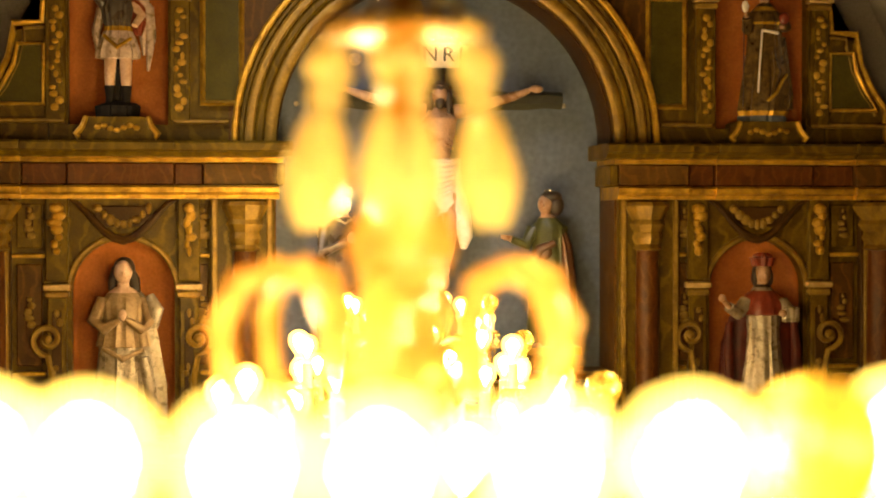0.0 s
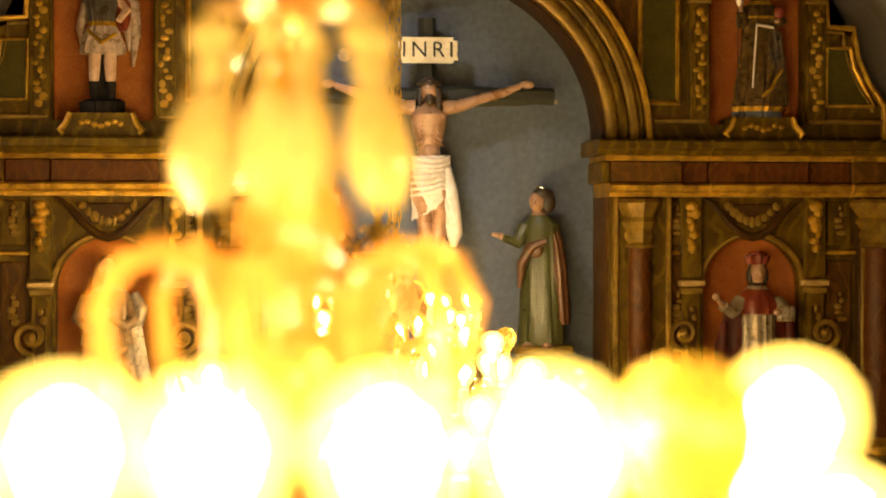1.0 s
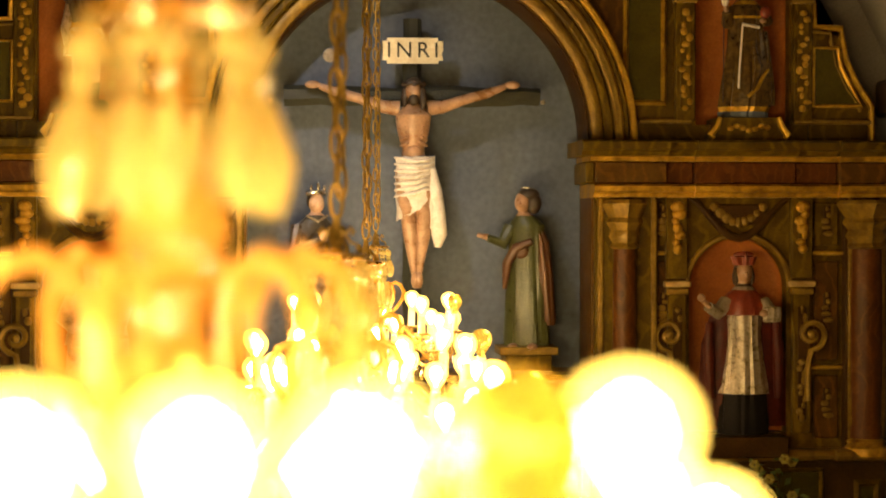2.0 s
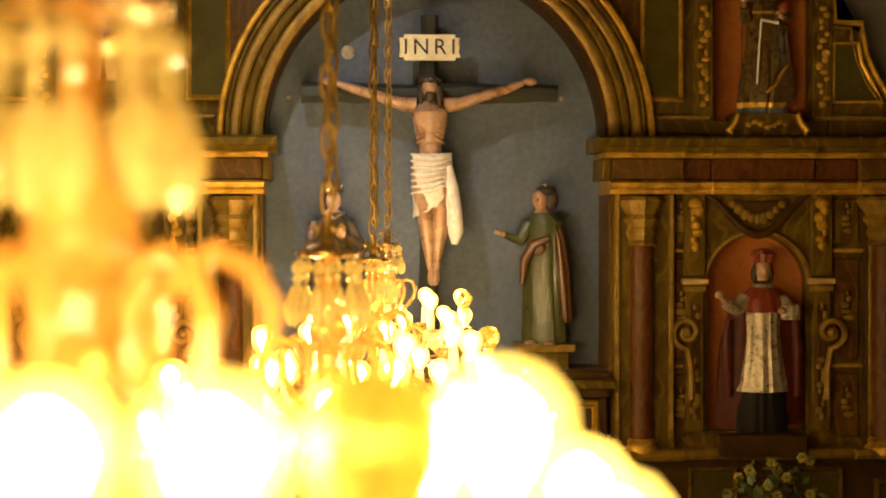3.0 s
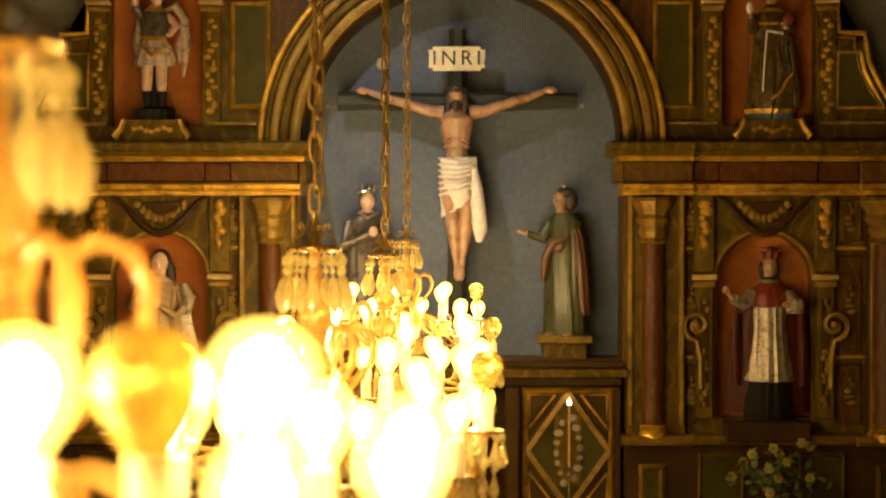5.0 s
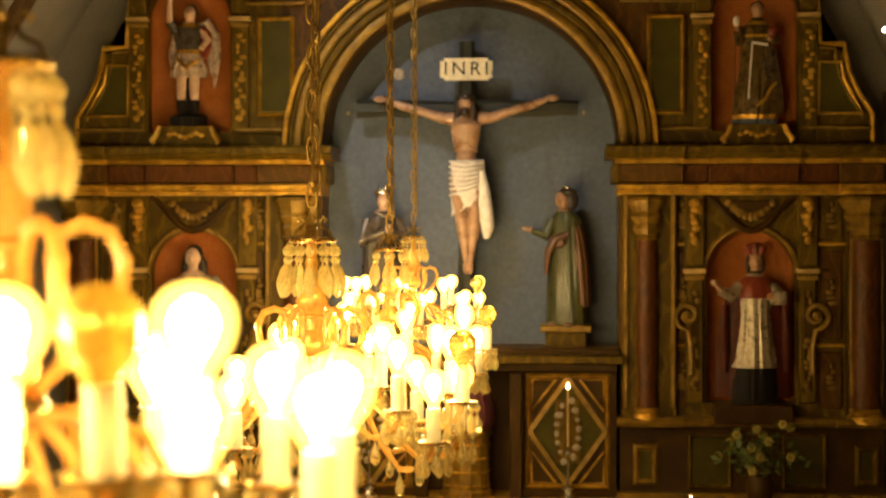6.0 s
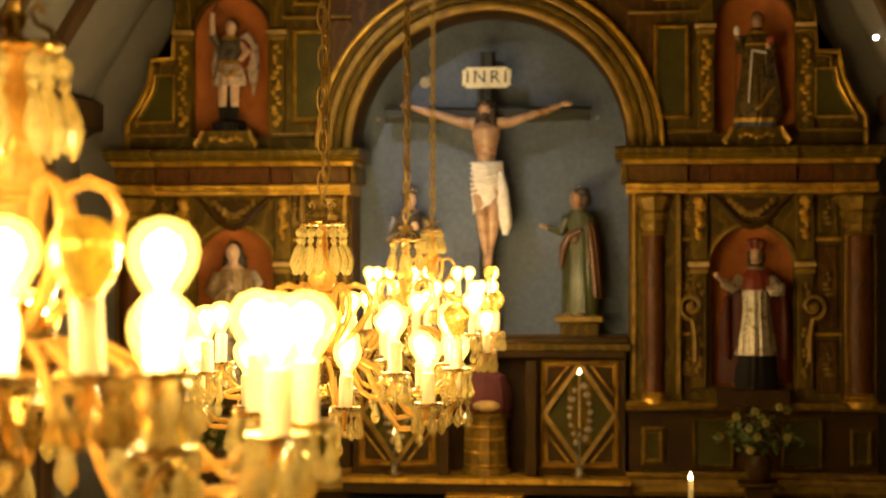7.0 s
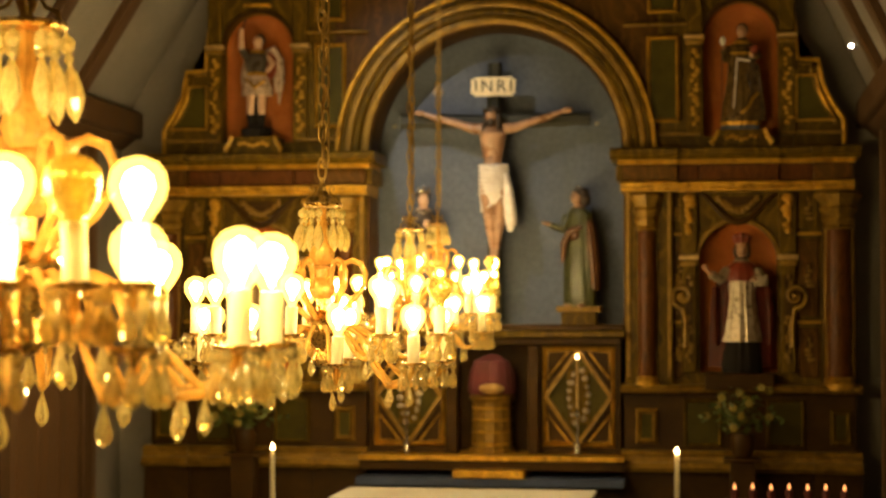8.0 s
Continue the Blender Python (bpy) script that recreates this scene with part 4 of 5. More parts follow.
# winged warrior
statue("painted statue of a winged warrior in silvered kilt", (C - 2.09, Y + 0.02, zz(0.873)), 0.98,
       [(0, 0.12, 0.09, 0, 4), (0.07, 0.125, 0.1, 0, 4), (0.09, 0.09, 0.07, 0.01, 4), (0.10, 0.05, 0.04, 0, 4), (0.37, 0.08, 0.05, 0, 4), (0.375, 0.122, 0.085, 0, 1), (0.41, 0.125, 0.088, 0, 1), (0.50, 0.10, 0.075, 0, 1), (0.55, 0.08, 0.065, 0, 1), (0.552, 0.078, 0.062, 0, 5), (0.58, 0.076, 0.06, 0, 5), (0.585, 0.076, 0.06, 0, 0)]
       + [(0.70, 0.098, 0.068, 0, 0), (0.75, 0.08, 0.058, 0, 0), (0.78, 0.05, 0.045, 0, 5), (0.80, 0.03, 0.03, 0, 2)],
       head(0.01, 0.855, 2, 3, 0.05) + [("tube", [(-0.04, -0.03, 0.40), (-0.045, -0.05, 0.24), (-0.045, -0.04, 0.19)], [0.042, 0.032, 0.028], 2), ("tube", [(0.045, -0.03, 0.40), (0.05, -0.06, 0.24), (0.05, -0.045, 0.19)], [0.042, 0.032, 0.028], 2), ("tube", [(-0.045, -0.04, 0.20), (-0.045, -0.035, 0.08)], [0.034, 0.024], 4), ("tube", [(0.05, -0.045, 0.20), (0.05, -0.035, 0.08)], [0.034, 0.024], 4), ("tube", [(-0.085, 0, 0.72), (-0.125, -0.04, 0.79)], [0.036, 0.03], 0)]
       + [("tube", [(-0.125, -0.04, 0.79), (-0.125, -0.05, 0.93)], [0.026, 0.018], 2), ("ball", (-0.123, -0.05, 0.955), (0.02, 0.018, 0.025), 2), ("tube", [(-0.12, -0.05, 0.95), (-0.075, -0.06, 1.08)], [0.008, 0.004], 3), ("tube", [(0.085, 0, 0.72), (0.14, -0.03, 0.65), (0.10, -0.08, 0.58)], [0.034, 0.028, 0.02], 2), ("loft", [(0.52, 0.02, 0.02, 0.12, -0.03), (0.60, 0.045, 0.03, 0.12, -0.02), (0.70, 0.045, 0.03, 0.115, -0.0), (0.75, 0.02, 0.02, 0.10, 0.0)], 6)]
       + [("tube", [(0.05, 0.05, 0.76), (0.12, 0.06, 0.80), (0.17, 0.06, 0.70), (0.19, 0.05, 0.52), (0.175, 0.04, 0.30)], [0.024, 0.038, 0.042, 0.034, 0.008], 7), ("tube", [(0.10, 0.05, 0.74), (0.145, 0.05, 0.6), (0.15, 0.04, 0.40)], [0.02, 0.034, 0.008], 1), ("tube", [(-0.06, 0.05, 0.74), (-0.10, 0.06, 0.70), (-0.13, 0.06, 0.55), (-0.12, 0.05, 0.40)], [0.02, 0.03, 0.028, 0.008], 7)]
       + [("tube", [(-0.08, -0.05, 0.52), (0.0, -0.095, 0.44), (0.08, -0.06, 0.50)], [0.012, 0.016, 0.01], 5)],
       [ROBE_BLUE, KILT, PALE, HAIR, CASSOCK_SHADE, GOLD, ROBE_RED, KILT], folds=13, depth=0.10)
# the two mourners beside the cross
statue("painted statue in green robe with rust cloak, arm held out", (0.83, Y + 0.27, zz(-0.60)), 1.03,
       [(0, 0.13, 0.09, 0, 0), (0.03, 0.135, 0.095, 0, 0), (0.3, 0.125, 0.09, 0, 0), (0.55, 0.105, 0.08, 0, 0), (0.68, 0.10, 0.075, 0, 0), (0.76, 0.11, 0.07, 0, 0), (0.82, 0.055, 0.05, -0.01, 0), (0.84, 0.03, 0.03, -0.015, 1)],
       head(-0.02, 0.905, 1, 2) + [("ball", (0.01, 0.01, 0.955), (0.065, 0.06, 0.04), 2), ("tube", [(-0.02, -0.03, 0.992), (0, -0.04, 0.999), (0.025, -0.03, 0.992)], 0.007, 4), ("ball", (0.035, 0.02, 0.90), (0.05, 0.05, 0.07), 2), ("ball", (-0.05, -0.11, 0.0), (0.03, 0.045, 0.02), 1), ("ball", (0.07, -0.11, 0.0), (0.03, 0.045, 0.02), 1), ("tube", [(-0.09, -0.02, 0.75), (-0.13, -0.06, 0.645), (-0.2, -0.12, 0.68)], [0.045, 0.042, 0.024], 0), ("tube", [(-0.2, -0.12, 0.685), (-0.26, -0.14, 0.7)], [0.022, 0.012], 1)]
       + [("loft", [(0.13, 0.05, 0.05, 0.115, 0.02), (0.16, 0.055, 0.06, 0.115, 0.02), (0.45, 0.05, 0.06, 0.105, 0.015), (0.65, 0.045, 0.055, 0.085, 0.01), (0.77, 0.03, 0.04, 0.06, 0.0)], 3), ("tube", [(0.06, -0.085, 0.66), (-0.03, -0.1, 0.62), (-0.09, -0.09, 0.52), (-0.11, -0.08, 0.36)], [0.02, 0.034, 0.03, 0.012], 3), ("ball", (-0.01, -0.085, 0.6), (0.05, 0.025, 0.05), 3)],
       [ROBE_GREEN, SKIN, HAIR, ROBE_RUST, SILVER], turn=-26, folds=9, depth=0.07)
statue("painted statue of a mourning lady with silver crown", (-0.55, Y + 0.27, zz(-0.60)), 1.02,
       [(0, 0.14, 0.09, 0, 0), (0.05, 0.145, 0.095, 0, 0), (0.3, 0.14, 0.09, 0, 0), (0.55, 0.125, 0.085, 0, 0), (0.70, 0.115, 0.075, 0, 0), (0.77, 0.11, 0.07, 0, 0), (0.83, 0.05, 0.05, 0.01, 0), (0.85, 0.03, 0.03, 0.01, 1)],
       head(0.01, 0.905, 1, 0) + [("tube", [(-0.05, -0.02, 0.965), (-0.02, -0.05, 0.975), (0.03, -0.05, 0.975), (0.06, -0.02, 0.965)], 0.018, 2), ("ball", (-0.03, -0.04, 1.0), (0.01, 0.01, 0.025), 2), ("ball", (0.01, -0.05, 1.01), (0.01, 0.01, 0.03), 2), ("ball", (0.05, -0.04, 1.0), (0.01, 0.01, 0.025), 2), ("tube", [(-0.1, 0, 0.76), (-0.14, -0.05, 0.6), (0.0, -0.13, 0.68)], [0.045, 0.045, 0.022], 3)]
       + [("tube", [(0.1, 0, 0.76), (0.15, -0.05, 0.62), (0.04, -0.13, 0.69)], [0.045, 0.045, 0.022], 3), ("ball", (0.02, -0.135, 0.70), (0.028, 0.02, 0.035), 1), ("tube", [(-0.06, -0.04, 0.83), (0.0, -0.075, 0.79), (0.07, -0.04, 0.83)], 0.008, 4)],
       [ROBE_BLUE, PALE, SILVER, ROBE_GREY, SILVERED], turn=18, folds=8, depth=0.08)
for x in (0.83, -0.55):
    ped = tagged(new("statue_pedestal"), "stepped dark wooden pedestal under a statue", "pedestal", "pedestals in the arch")
    ped.location = (x, Y + 0.27, 0)
    part("top_slab", boxed(-0.19, 0.19, -0.15, 0.16, zz(-0.655), zz(-0.602)), OLDGOLD, ped)
    part("block", boxed(-0.15, 0.15, -0.12, 0.14, zz(-0.765), zz(-0.657)), OLIVE, ped)

# cross with its title board
CX = 0.085
cross = tagged(new("cross"), "rough blackened wooden cross with a title board", "cross")
cross.location = (CX, Y + 0.33, 0)


def rough_beam(a, b, w, seed):
    r = random.Random(seed)
    bm = bmesh.new()
    a, b = Vector(a), Vector(b)
    n = 14
    tube(bm, [a.lerp(b, k / n) + Vector((r.uniform(-1, 1), 0, r.uniform(-1, 1))) * 0.006 for k in range(n + 1)], [w * (1 + r.uniform(-0.12, 0.12)) for _ in range(n + 1)], 7)
    return bm


part("post", rough_beam((0, 0.01, zz(-0.72)), (0, 0.01, zz(1.52)), 0.062, 3), WOOD_CROSS, cross)
part("crossbeam", rough_beam((-0.83, -0.01, zz(1.015)), (0.84, -0.01, zz(1.02)), 0.064, 5), WOOD_CROSS, cross)
board_pts = [(-0.165, -0.083), (0.165, -0.083), (0.165, -0.062), (0.198, -0.062), (0.188, -0.02), (0.198, 0.0), (0.188, 0.02), (0.198, 0.062), (0.165, 0.062), (0.165, 0.083),
             (-0.165, 0.083), (-0.165, 0.062), (-0.198, 0.062), (-0.188, 0.02), (-0.198, 0), (-0.188, -0.02), (-0.198, -0.062), (-0.165, -0.062)]
bm = bmesh.new()
extrude_outline(bm, [(x, z + zz(1.31)) for x, z in board_pts], -0.095, -0.075)
board = part("title_board", bm, BOARD, cross, "cream title board with dark letters", smooth=False)
text = bpy.data.curves.new("lettering", "FONT")
text.body, text.size, text.align_x, text.align_y, text.extrude, text.space_character, text.offset = "INRI", 0.142, "CENTER", "CENTER", 0.003, 1.35, 0.0
holder = new("lettering", text)
mesh = bpy.data.meshes.new_from_object(holder.evaluated_get(bpy.context.evaluated_depsgraph_get()))
bpy.data.objects.remove(holder)
mesh.materials.clear()
mesh.materials.append(BLACK)
letters = new("lettering", mesh)
letters.parent = board
letters.matrix_basis = Matrix.Translation((0, -0.099, zz(1.31))) @ Matrix.Rotation(radians(90), 4, "X")

# the figure on the cross
bm = bmesh.new()


def limb(pts, radii, slot):
    tube(bm, pts, radii, 12, slot)


limb([(0, 0, 0.93), (0, -0.01, 0.86), (0.0, -0.012, 0.76), (0.0, -0.005, 0.66), (0.0, 0, 0.56), (0.01, 0, 0.48)], [0.066, 0.118, 0.104, 0.074, 0.082, 0.092], 0)
for s, hz in ((-1, 1.055), (1, 1.06)):
    limb([(s * 0.09, 0, 0.915), (s * 0.19, 0, 0.925), (s * 0.31, 0.0, 0.965), (s * 0.34, 0, 0.975), (s * 0.48, 0.01, 1.015), (s * 0.60, 0.015, hz)], [0.052, 0.043, 0.034, 0.033, 0.032, 0.02], 0)
    ball(bm, (s * 0.645, 0.01, hz + 0.01), (0.05, 0.02, 0.026), 0)
ball(bm, (0.03, -0.03, 0.79), (0.04, 0.03, 0.03), 0)
ball(bm, (-0.05, -0.07, 0.855), (0.055, 0.03, 0.04), 0)
ball(bm, (0.05, -0.07, 0.855), (0.055, 0.03, 0.04), 0)
for k in range(4):
    for s in (-1, 1):
        limb([(s * 0.012, -0.098 + 0.006 * k, 0.80 - 0.03 * k), (s * 0.05, -0.098 + 0.006 * k, 0.792 - 0.034 * k), (s * 0.088, -0.05, 0.772 - 0.034 * k)], [0.006, 0.012, 0.006], 0)
ball(bm, (0.0, -0.07, 0.63), (0.05, 0.03, 0.05), 0)
limb([(0.045, -0.06, 1.03), (0.06, -0.075, 0.96), (0.055, -0.085, 0.90)], [0.03, 0.026, 0.008], 2)
limb([(-0.05, -0.05, 1.03), (-0.06, -0.06, 0.96), (-0.06, -0.07, 0.92)], [0.026, 0.02, 0.008], 2)
limb([(0, -0.01, 0.94), (0.0, -0.05, 1.0)], 0.035, 0)
ball(bm, (-0.005, -0.075, 1.02), (0.05, 0.055, 0.068), 0, 16, 12)
ball(bm, (0.0, -0.045, 1.035), (0.064, 0.06, 0.078), 2, 16, 12)
ball(bm, (-0.005, -0.105, 0.965), (0.034, 0.03, 0.04), 2)
tube(bm, [(0.07 * math.cos(t), -0.055 + 0.07 * math.sin(t), 1.065 + 0.006 * math.sin(9 * t)) for t in np.linspace(0, 2 * math.pi, 25)[:-1]], 0.012, 6, 2, True)
for s in (-1, 1):
    limb([(s * 0.05 + 0.01, 0, 0.5), (s * 0.058 + 0.012, -0.035, 0.34), (s * 0.05 + 0.015, -0.06, 0.21), (s * 0.04 + 0.02, -0.045, 0.08), (s * 0.022 + 0.02, -0.03, -0.08), (s * 0.012 + 0.02, -0.05, -0.16)], [0.078, 0.066, 0.05, 0.046, 0.028, 0.022], 0)
    ball(bm, (0.02 + s * 0.012, -0.075, -0.19), (0.028, 0.04, 0.055), 0)
# loin cloth
for z0, z1, rx0, rx1 in ((0.25, 0.60, 0.122, 0.126),):
    rows = []
    for k in range(9):
        z = z0 + (z1 - z0) * k / 8
        rx = rx0 + (rx1 - rx0) * k / 8
        rows.append([bm.verts.new((0.012 + rx * (1 + 0.04 * math.sin(5 * a + 26 * z)) * math.cos(a), -0.015 + 0.098 * (1 + 0.09 * math.sin(4 * a + 40 * z) - 0.10 * (1 - k / 8) * math.exp(-((a - 4.71) / 0.35) ** 2)) * math.sin(a), z + 0.03 * math.cos(a) * (1 - k / 8) * 2 + 0.006 * math.sin(11 * a))) for a in np.linspace(0, 2 * math.pi, 40, endpoint=False)])
    for a, b in zip(rows, rows[1:]):
        for i in range(40):
            bm.faces.new((a[i], a[(i + 1) % 40], b[(i + 1) % 40], b[i])).material_index = 1
    bm.faces.new(rows[0]).material_index = 1
    bm.faces.new(rows[-1]).material_index = 1
for k in range(7):
    zt = 0.585 - 0.036 * k
    limb([(-0.122, -0.04, zt + 0.012 - 0.006 * k), (-0.06, -0.10, zt - 0.002 * k), (0.01, -0.122, zt - 0.018 + 0.003 * k), (0.075, -0.102, zt - 0.008 + 0.006 * k), (0.135, -0.045, zt + 0.018)], [0.007, 0.013, 0.016, 0.013, 0.007], 1)
limb([(0.115, -0.05, 0.52), (0.14, -0.06, 0.38), (0.155, -0.055, 0.24), (0.165, -0.05, 0.10), (0.155, -0.05, 0.02)], [0.03, 0.045, 0.05, 0.052, 0.02], 1)
limb([(0.10, -0.06, 0.40), (0.11, -0.07, 0.28), (0.12, -0.06, 0.14)], [0.02, 0.03, 0.02], 1)
figure = part("statue", bm, [SKIN, LINEN, HAIR])
figure.location = (CX, Y + 0.20, zz(0.0) + 0.02)
tagged(figure, "carved crucified figure with white loin cloth on the cross", "statue", "statues of the altarpiece")

# small plaques on the boards
for x, z, r in ((-0.44, 1.30, 0.045), (0.97, 1.0, 0.016), (-0.83, 1.0, 0.016)):
    bm = bmesh.new()
    lathe(bm, [(r, 0), (r, 0.01), (r * 0.75, 0.014), (r * 0.4, 0.011)], 20)
    bmesh.ops.rotate(bm, verts=bm.verts, matrix=Matrix.Rotation(radians(90), 3, "X"))
    ob = part("wall_rosette", bm, SILVERED)
    ob.location = (x, Y + 0.499, zz(z))
    tagged(ob, "small pale round rosette on the blue boards", "rosette", "rosettes")


# ---------------------------------------------------------------- altar things
tab = tagged(new("tabernacle"), "gilded round tabernacle under a rose veil", "tabernacle")
tab.location = (C - 0.02, Y + 0.0, 0)
bm = bmesh.new()
lathe(bm, [(0.19, zz(-1.85)), (0.19, zz(-1.81)), (0.17, zz(-1.80)), (0.165, zz(-1.42)), (0.185, zz(-1.40)), (0.19, zz(-1.37)), (0.17, zz(-1.35))], 28, flute=0.03, flutes=14)
part("body", bm, OLDGOLD, tab)
for z in (-1.78, -1.68, -1.58, -1.48):
    bm = bmesh.new()
    lathe(bm, [(0.165, zz(z)), (0.178, zz(z + 0.012)), (0.165, zz(z + 0.024))], 28)
    part("band", bm, GOLD, tab)
bm = bmesh.new()
lathe(bm, [(0.19, zz(-1.349)), (0.20, zz(-1.30)), (0.19, zz(-1.18)), (0.15, zz(-1.07)), (0.06, zz(-1.02)), (0.02, zz(-1.01))], 40, flute=0.03, flutes=16)
part("veil", bm, VEIL, tab, "draped rose veil")
bm = bmesh.new()
ball(bm, (0.02, -0.19, zz(-1.30)), (0.11, 0.05, 0.045))
part("veil_trim", bm, CREAM, tab)


def altar_candlestick(x, y, base, top, bodymat, label):
    stick = tagged(new("altar_candlestick"), label, "candlestick", "altar candlesticks")
    stick.location = (x, y, 0)
    bm = bmesh.new()
    lathe(bm, [(0.07, base), (0.075, base + 0.012), (0.03, base + 0.035), (0.022, base + 0.06), (0.045, base + 0.085), (0.015, base + 0.11)], 16, flute=0.08, flutes=6)
    part("foot", bm, bodymat, stick)
    bm = bmesh.new()
    mid = base + (top - base) * 0.42
    lathe(bm, [(0.011, base + 0.111), (0.009, mid - 0.03), (0.026, mid - 0.01), (0.03, mid + 0.01), (0.009, mid + 0.03), (0.009, mid + 0.05)], 12)
    part("stem", bm, bodymat, stick)
    bm = bmesh.new()
    lathe(bm, [(0.007, mid + 0.051), (0.007, top)], 12)
    part("candle", bm, CREAM, stick)
    bm = bmesh.new()
    lathe(bm, [(0.004, top + 0.002), (0.012, top + 0.010), (0.015, top + 0.02), (0.008, top + 0.034), (0.002, top + 0.05)], 10)
    part("flame", bm, FLAME, stick)
    return stick


for s in (-1, 1):
    altar_candlestick(C + s * 0.722, Y - 0.2, zz(-1.848), zz(-1.05), SILVER, "slim silver candlestick with a burning candle on the shelf")
for x, y, z in ((1.68, 11.2, zz(-1.79)), (-1.62, 11.2, zz(-1.79))):
    st = tagged(new("floor_candlestick"), "tall slender standing candlestick with a burning candle", "candlestick", "standing candlesticks")
    st.location = (x, y, 0)
    bm = bmesh.new()
    lathe(bm, [(0.11, 0.342), (0.13, 0.37), (0.04, 0.40), (0.02, 0.44), (0.02, z - 0.5), (0.05, z - 0.48), (0.02, z - 0.46)], 16)
    part("stand", bm, BRASS, st)
    bm = bmesh.new()
    lathe(bm, [(0.022, z - 0.459), (0.02, z)], 14)
    part("candle", bm, SLEEVE, st)
    bm = bmesh.new()
    lathe(bm, [(0.006, z + 0.002), (0.016, z + 0.014), (0.019, z + 0.026), (0.010, z + 0.046), (0.003, z + 0.064)], 10)
    part("flame", bm, FLAME, st)

altar = tagged(new("altar_table"), "altar table covered with a white cloth", "altar")
altar.location = (C - 0.1, 10.9, 0)
part("table_body", boxed(-0.95, 0.95, -0.35, 0.35, 0.342, zz(-2.12)), STONE, altar)
bm = boxed(-1.02, 1.02, -0.42, 0.42, zz(-2.118), zz(-2.09), 0.01)
box(bm, -1.02, 1.02, -0.424, -0.414, zz(-2.40), zz(-2.11), 0.003)
part("altar_cloth", bm, CLOTH, altar, "white cloth")


def bouquet(x, y, z, seed):
    r = random.Random(seed)
    ob = tagged(new("flower_arrangement"), "loose arrangement of green leaves and ochre flowers", "flowers", "flower arrangements")
    ob.location = (x, y, z)
    bm = bmesh.new()
    lathe(bm, [(0.07, 0), (0.09, 0.05), (0.1, 0.14), (0.08, 0.2)], 16)
    part("vase", bm, UMBER, ob)
    bm = bmesh.new()
    tips = []
    for k in range(60):
        a, e, l = r.uniform(0, 6.28), r.uniform(0.2, 1.5), r.uniform(0.18, 0.42)
        d = Vector((math.cos(a) * math.cos(e), math.sin(a) * math.cos(e) * 0.6, math.sin(e)))
        p = Vector((0, 0, 0.19)) + d * l
        tips.append(p)
        sd = d.cross(Vector((0.3, 1, 0.2))).normalized() * 0.022
        for j in range(3):
            q = Vector((0, 0, 0.19)) + d * l * (0.5 + 0.25 * j)
            w = Vector((r.uniform(-1, 1), r.uniform(-1, 1), r.uniform(-0.4, 0.8))).normalized() * 0.07
            quad(bm, q, q + w * 0.5 + sd, q + w, q + w * 0.5 - sd)
    part("leaves", bm, LEAF, ob)
    for p in r.sample(tips, 14):
        bm = bmesh.new()
        for k in range(6):
            a = k * math.pi / 3
            ball(bm, (p.x + 0.02 * math.cos(a), p.y - 0.01, p.z + 0.02 * math.sin(a)), (0.016, 0.01, 0.016), u=6, v=5)
        part("flower", bm, PETAL, ob)
    return ob


for s in (1, -1):
    stand = tagged(new("flower_stand"), "dark wooden flower stand on the platform", "stand", "flower stands")
    stand.location = (C + s * 2.08, 11.6, 0)
    part("column", boxed(-0.1, 0.1, -0.1, 0.1, 0.342, zz(-1.87)), UMBER, stand)
    part("top", boxed(-0.15, 0.15, -0.15, 0.15, zz(-1.868), zz(-1.84)), UMBER, stand)
    bouquet(C + s * 2.08, 11.6, zz(-1.838), 11 + s)
rack = tagged(new("votive_rack"), "low rack with small red votive lights", "candle rack")
rack.location = (2.55, 11.0, 0)
part("frame", boxed(-0.5, 0.5, -0.12, 0.12, 0.342, zz(-2.12)), BEAM, rack)
for k in range(7):
    bm = bmesh.new()
    lathe(bm, [(0.025, zz(-2.118)), (0.032, zz(-2.06)), (0.03, zz(-2.04))], 10, (-0.42 + 0.14 * k, -0.02 + 0.05 * (k % 2), 0))
    part("votive_cup", bm, VEIL, rack)
    bm = bmesh.new()
    lathe(bm, [(0.006, zz(-2.038)), (0.014, zz(-2.02)), (0.003, zz(-1.99))], 8, (-0.42 + 0.14 * k, -0.02 + 0.05 * (k % 2), 0))
    part("flame", bm, VOTIVE, rack)


# spotlights on the wall plates; the first, higher up, is added and unseen
def spotlight(eye, target):
    ob = tagged(new("spotlight"), "small white ceiling spotlight on the rafter", "spotlight", "spotlights")
    m = look(eye, target)
    back = m.to_3x3() @ Vector((0, 0, 1))
    ob.matrix_world = Matrix.Translation(Vector(eye) + back * 0.09) @ m.to_3x3().to_4x4()
    bm = bmesh.new()
    lathe(bm, [(0.018, 0.09), (0.024, 0.06), (0.026, -0.03), (0.023, -0.035), (0.019, 0.0)], 18)
    part("housing", bm, BEAM, ob)
    bm = bmesh.new()
    lathe(bm, [(0.017, -0.004), (0.013, 0.004), (0.006, 0.006)], 18)
    part("lamp_face", bm, SPOT_FACE, ob)
    bm = bmesh.new()
    s = -1 if eye[0] < XM else 1
    loc = ob.matrix_world.inverted() @ (Vector(eye) + back * 0.09 + Vector((s * 0.12, 0, 0.22)))
    tube(bm, [(0, 0, 0.05), loc], 0.01, 8)
    part("bracket", bm, BEAM, ob)


for eye, target, *_ in SPOTS:
    spotlight(Vector(eye) + Vector((0, -0.06, 0.0)), (0.3 * eye[0], 2.0, 2.6))


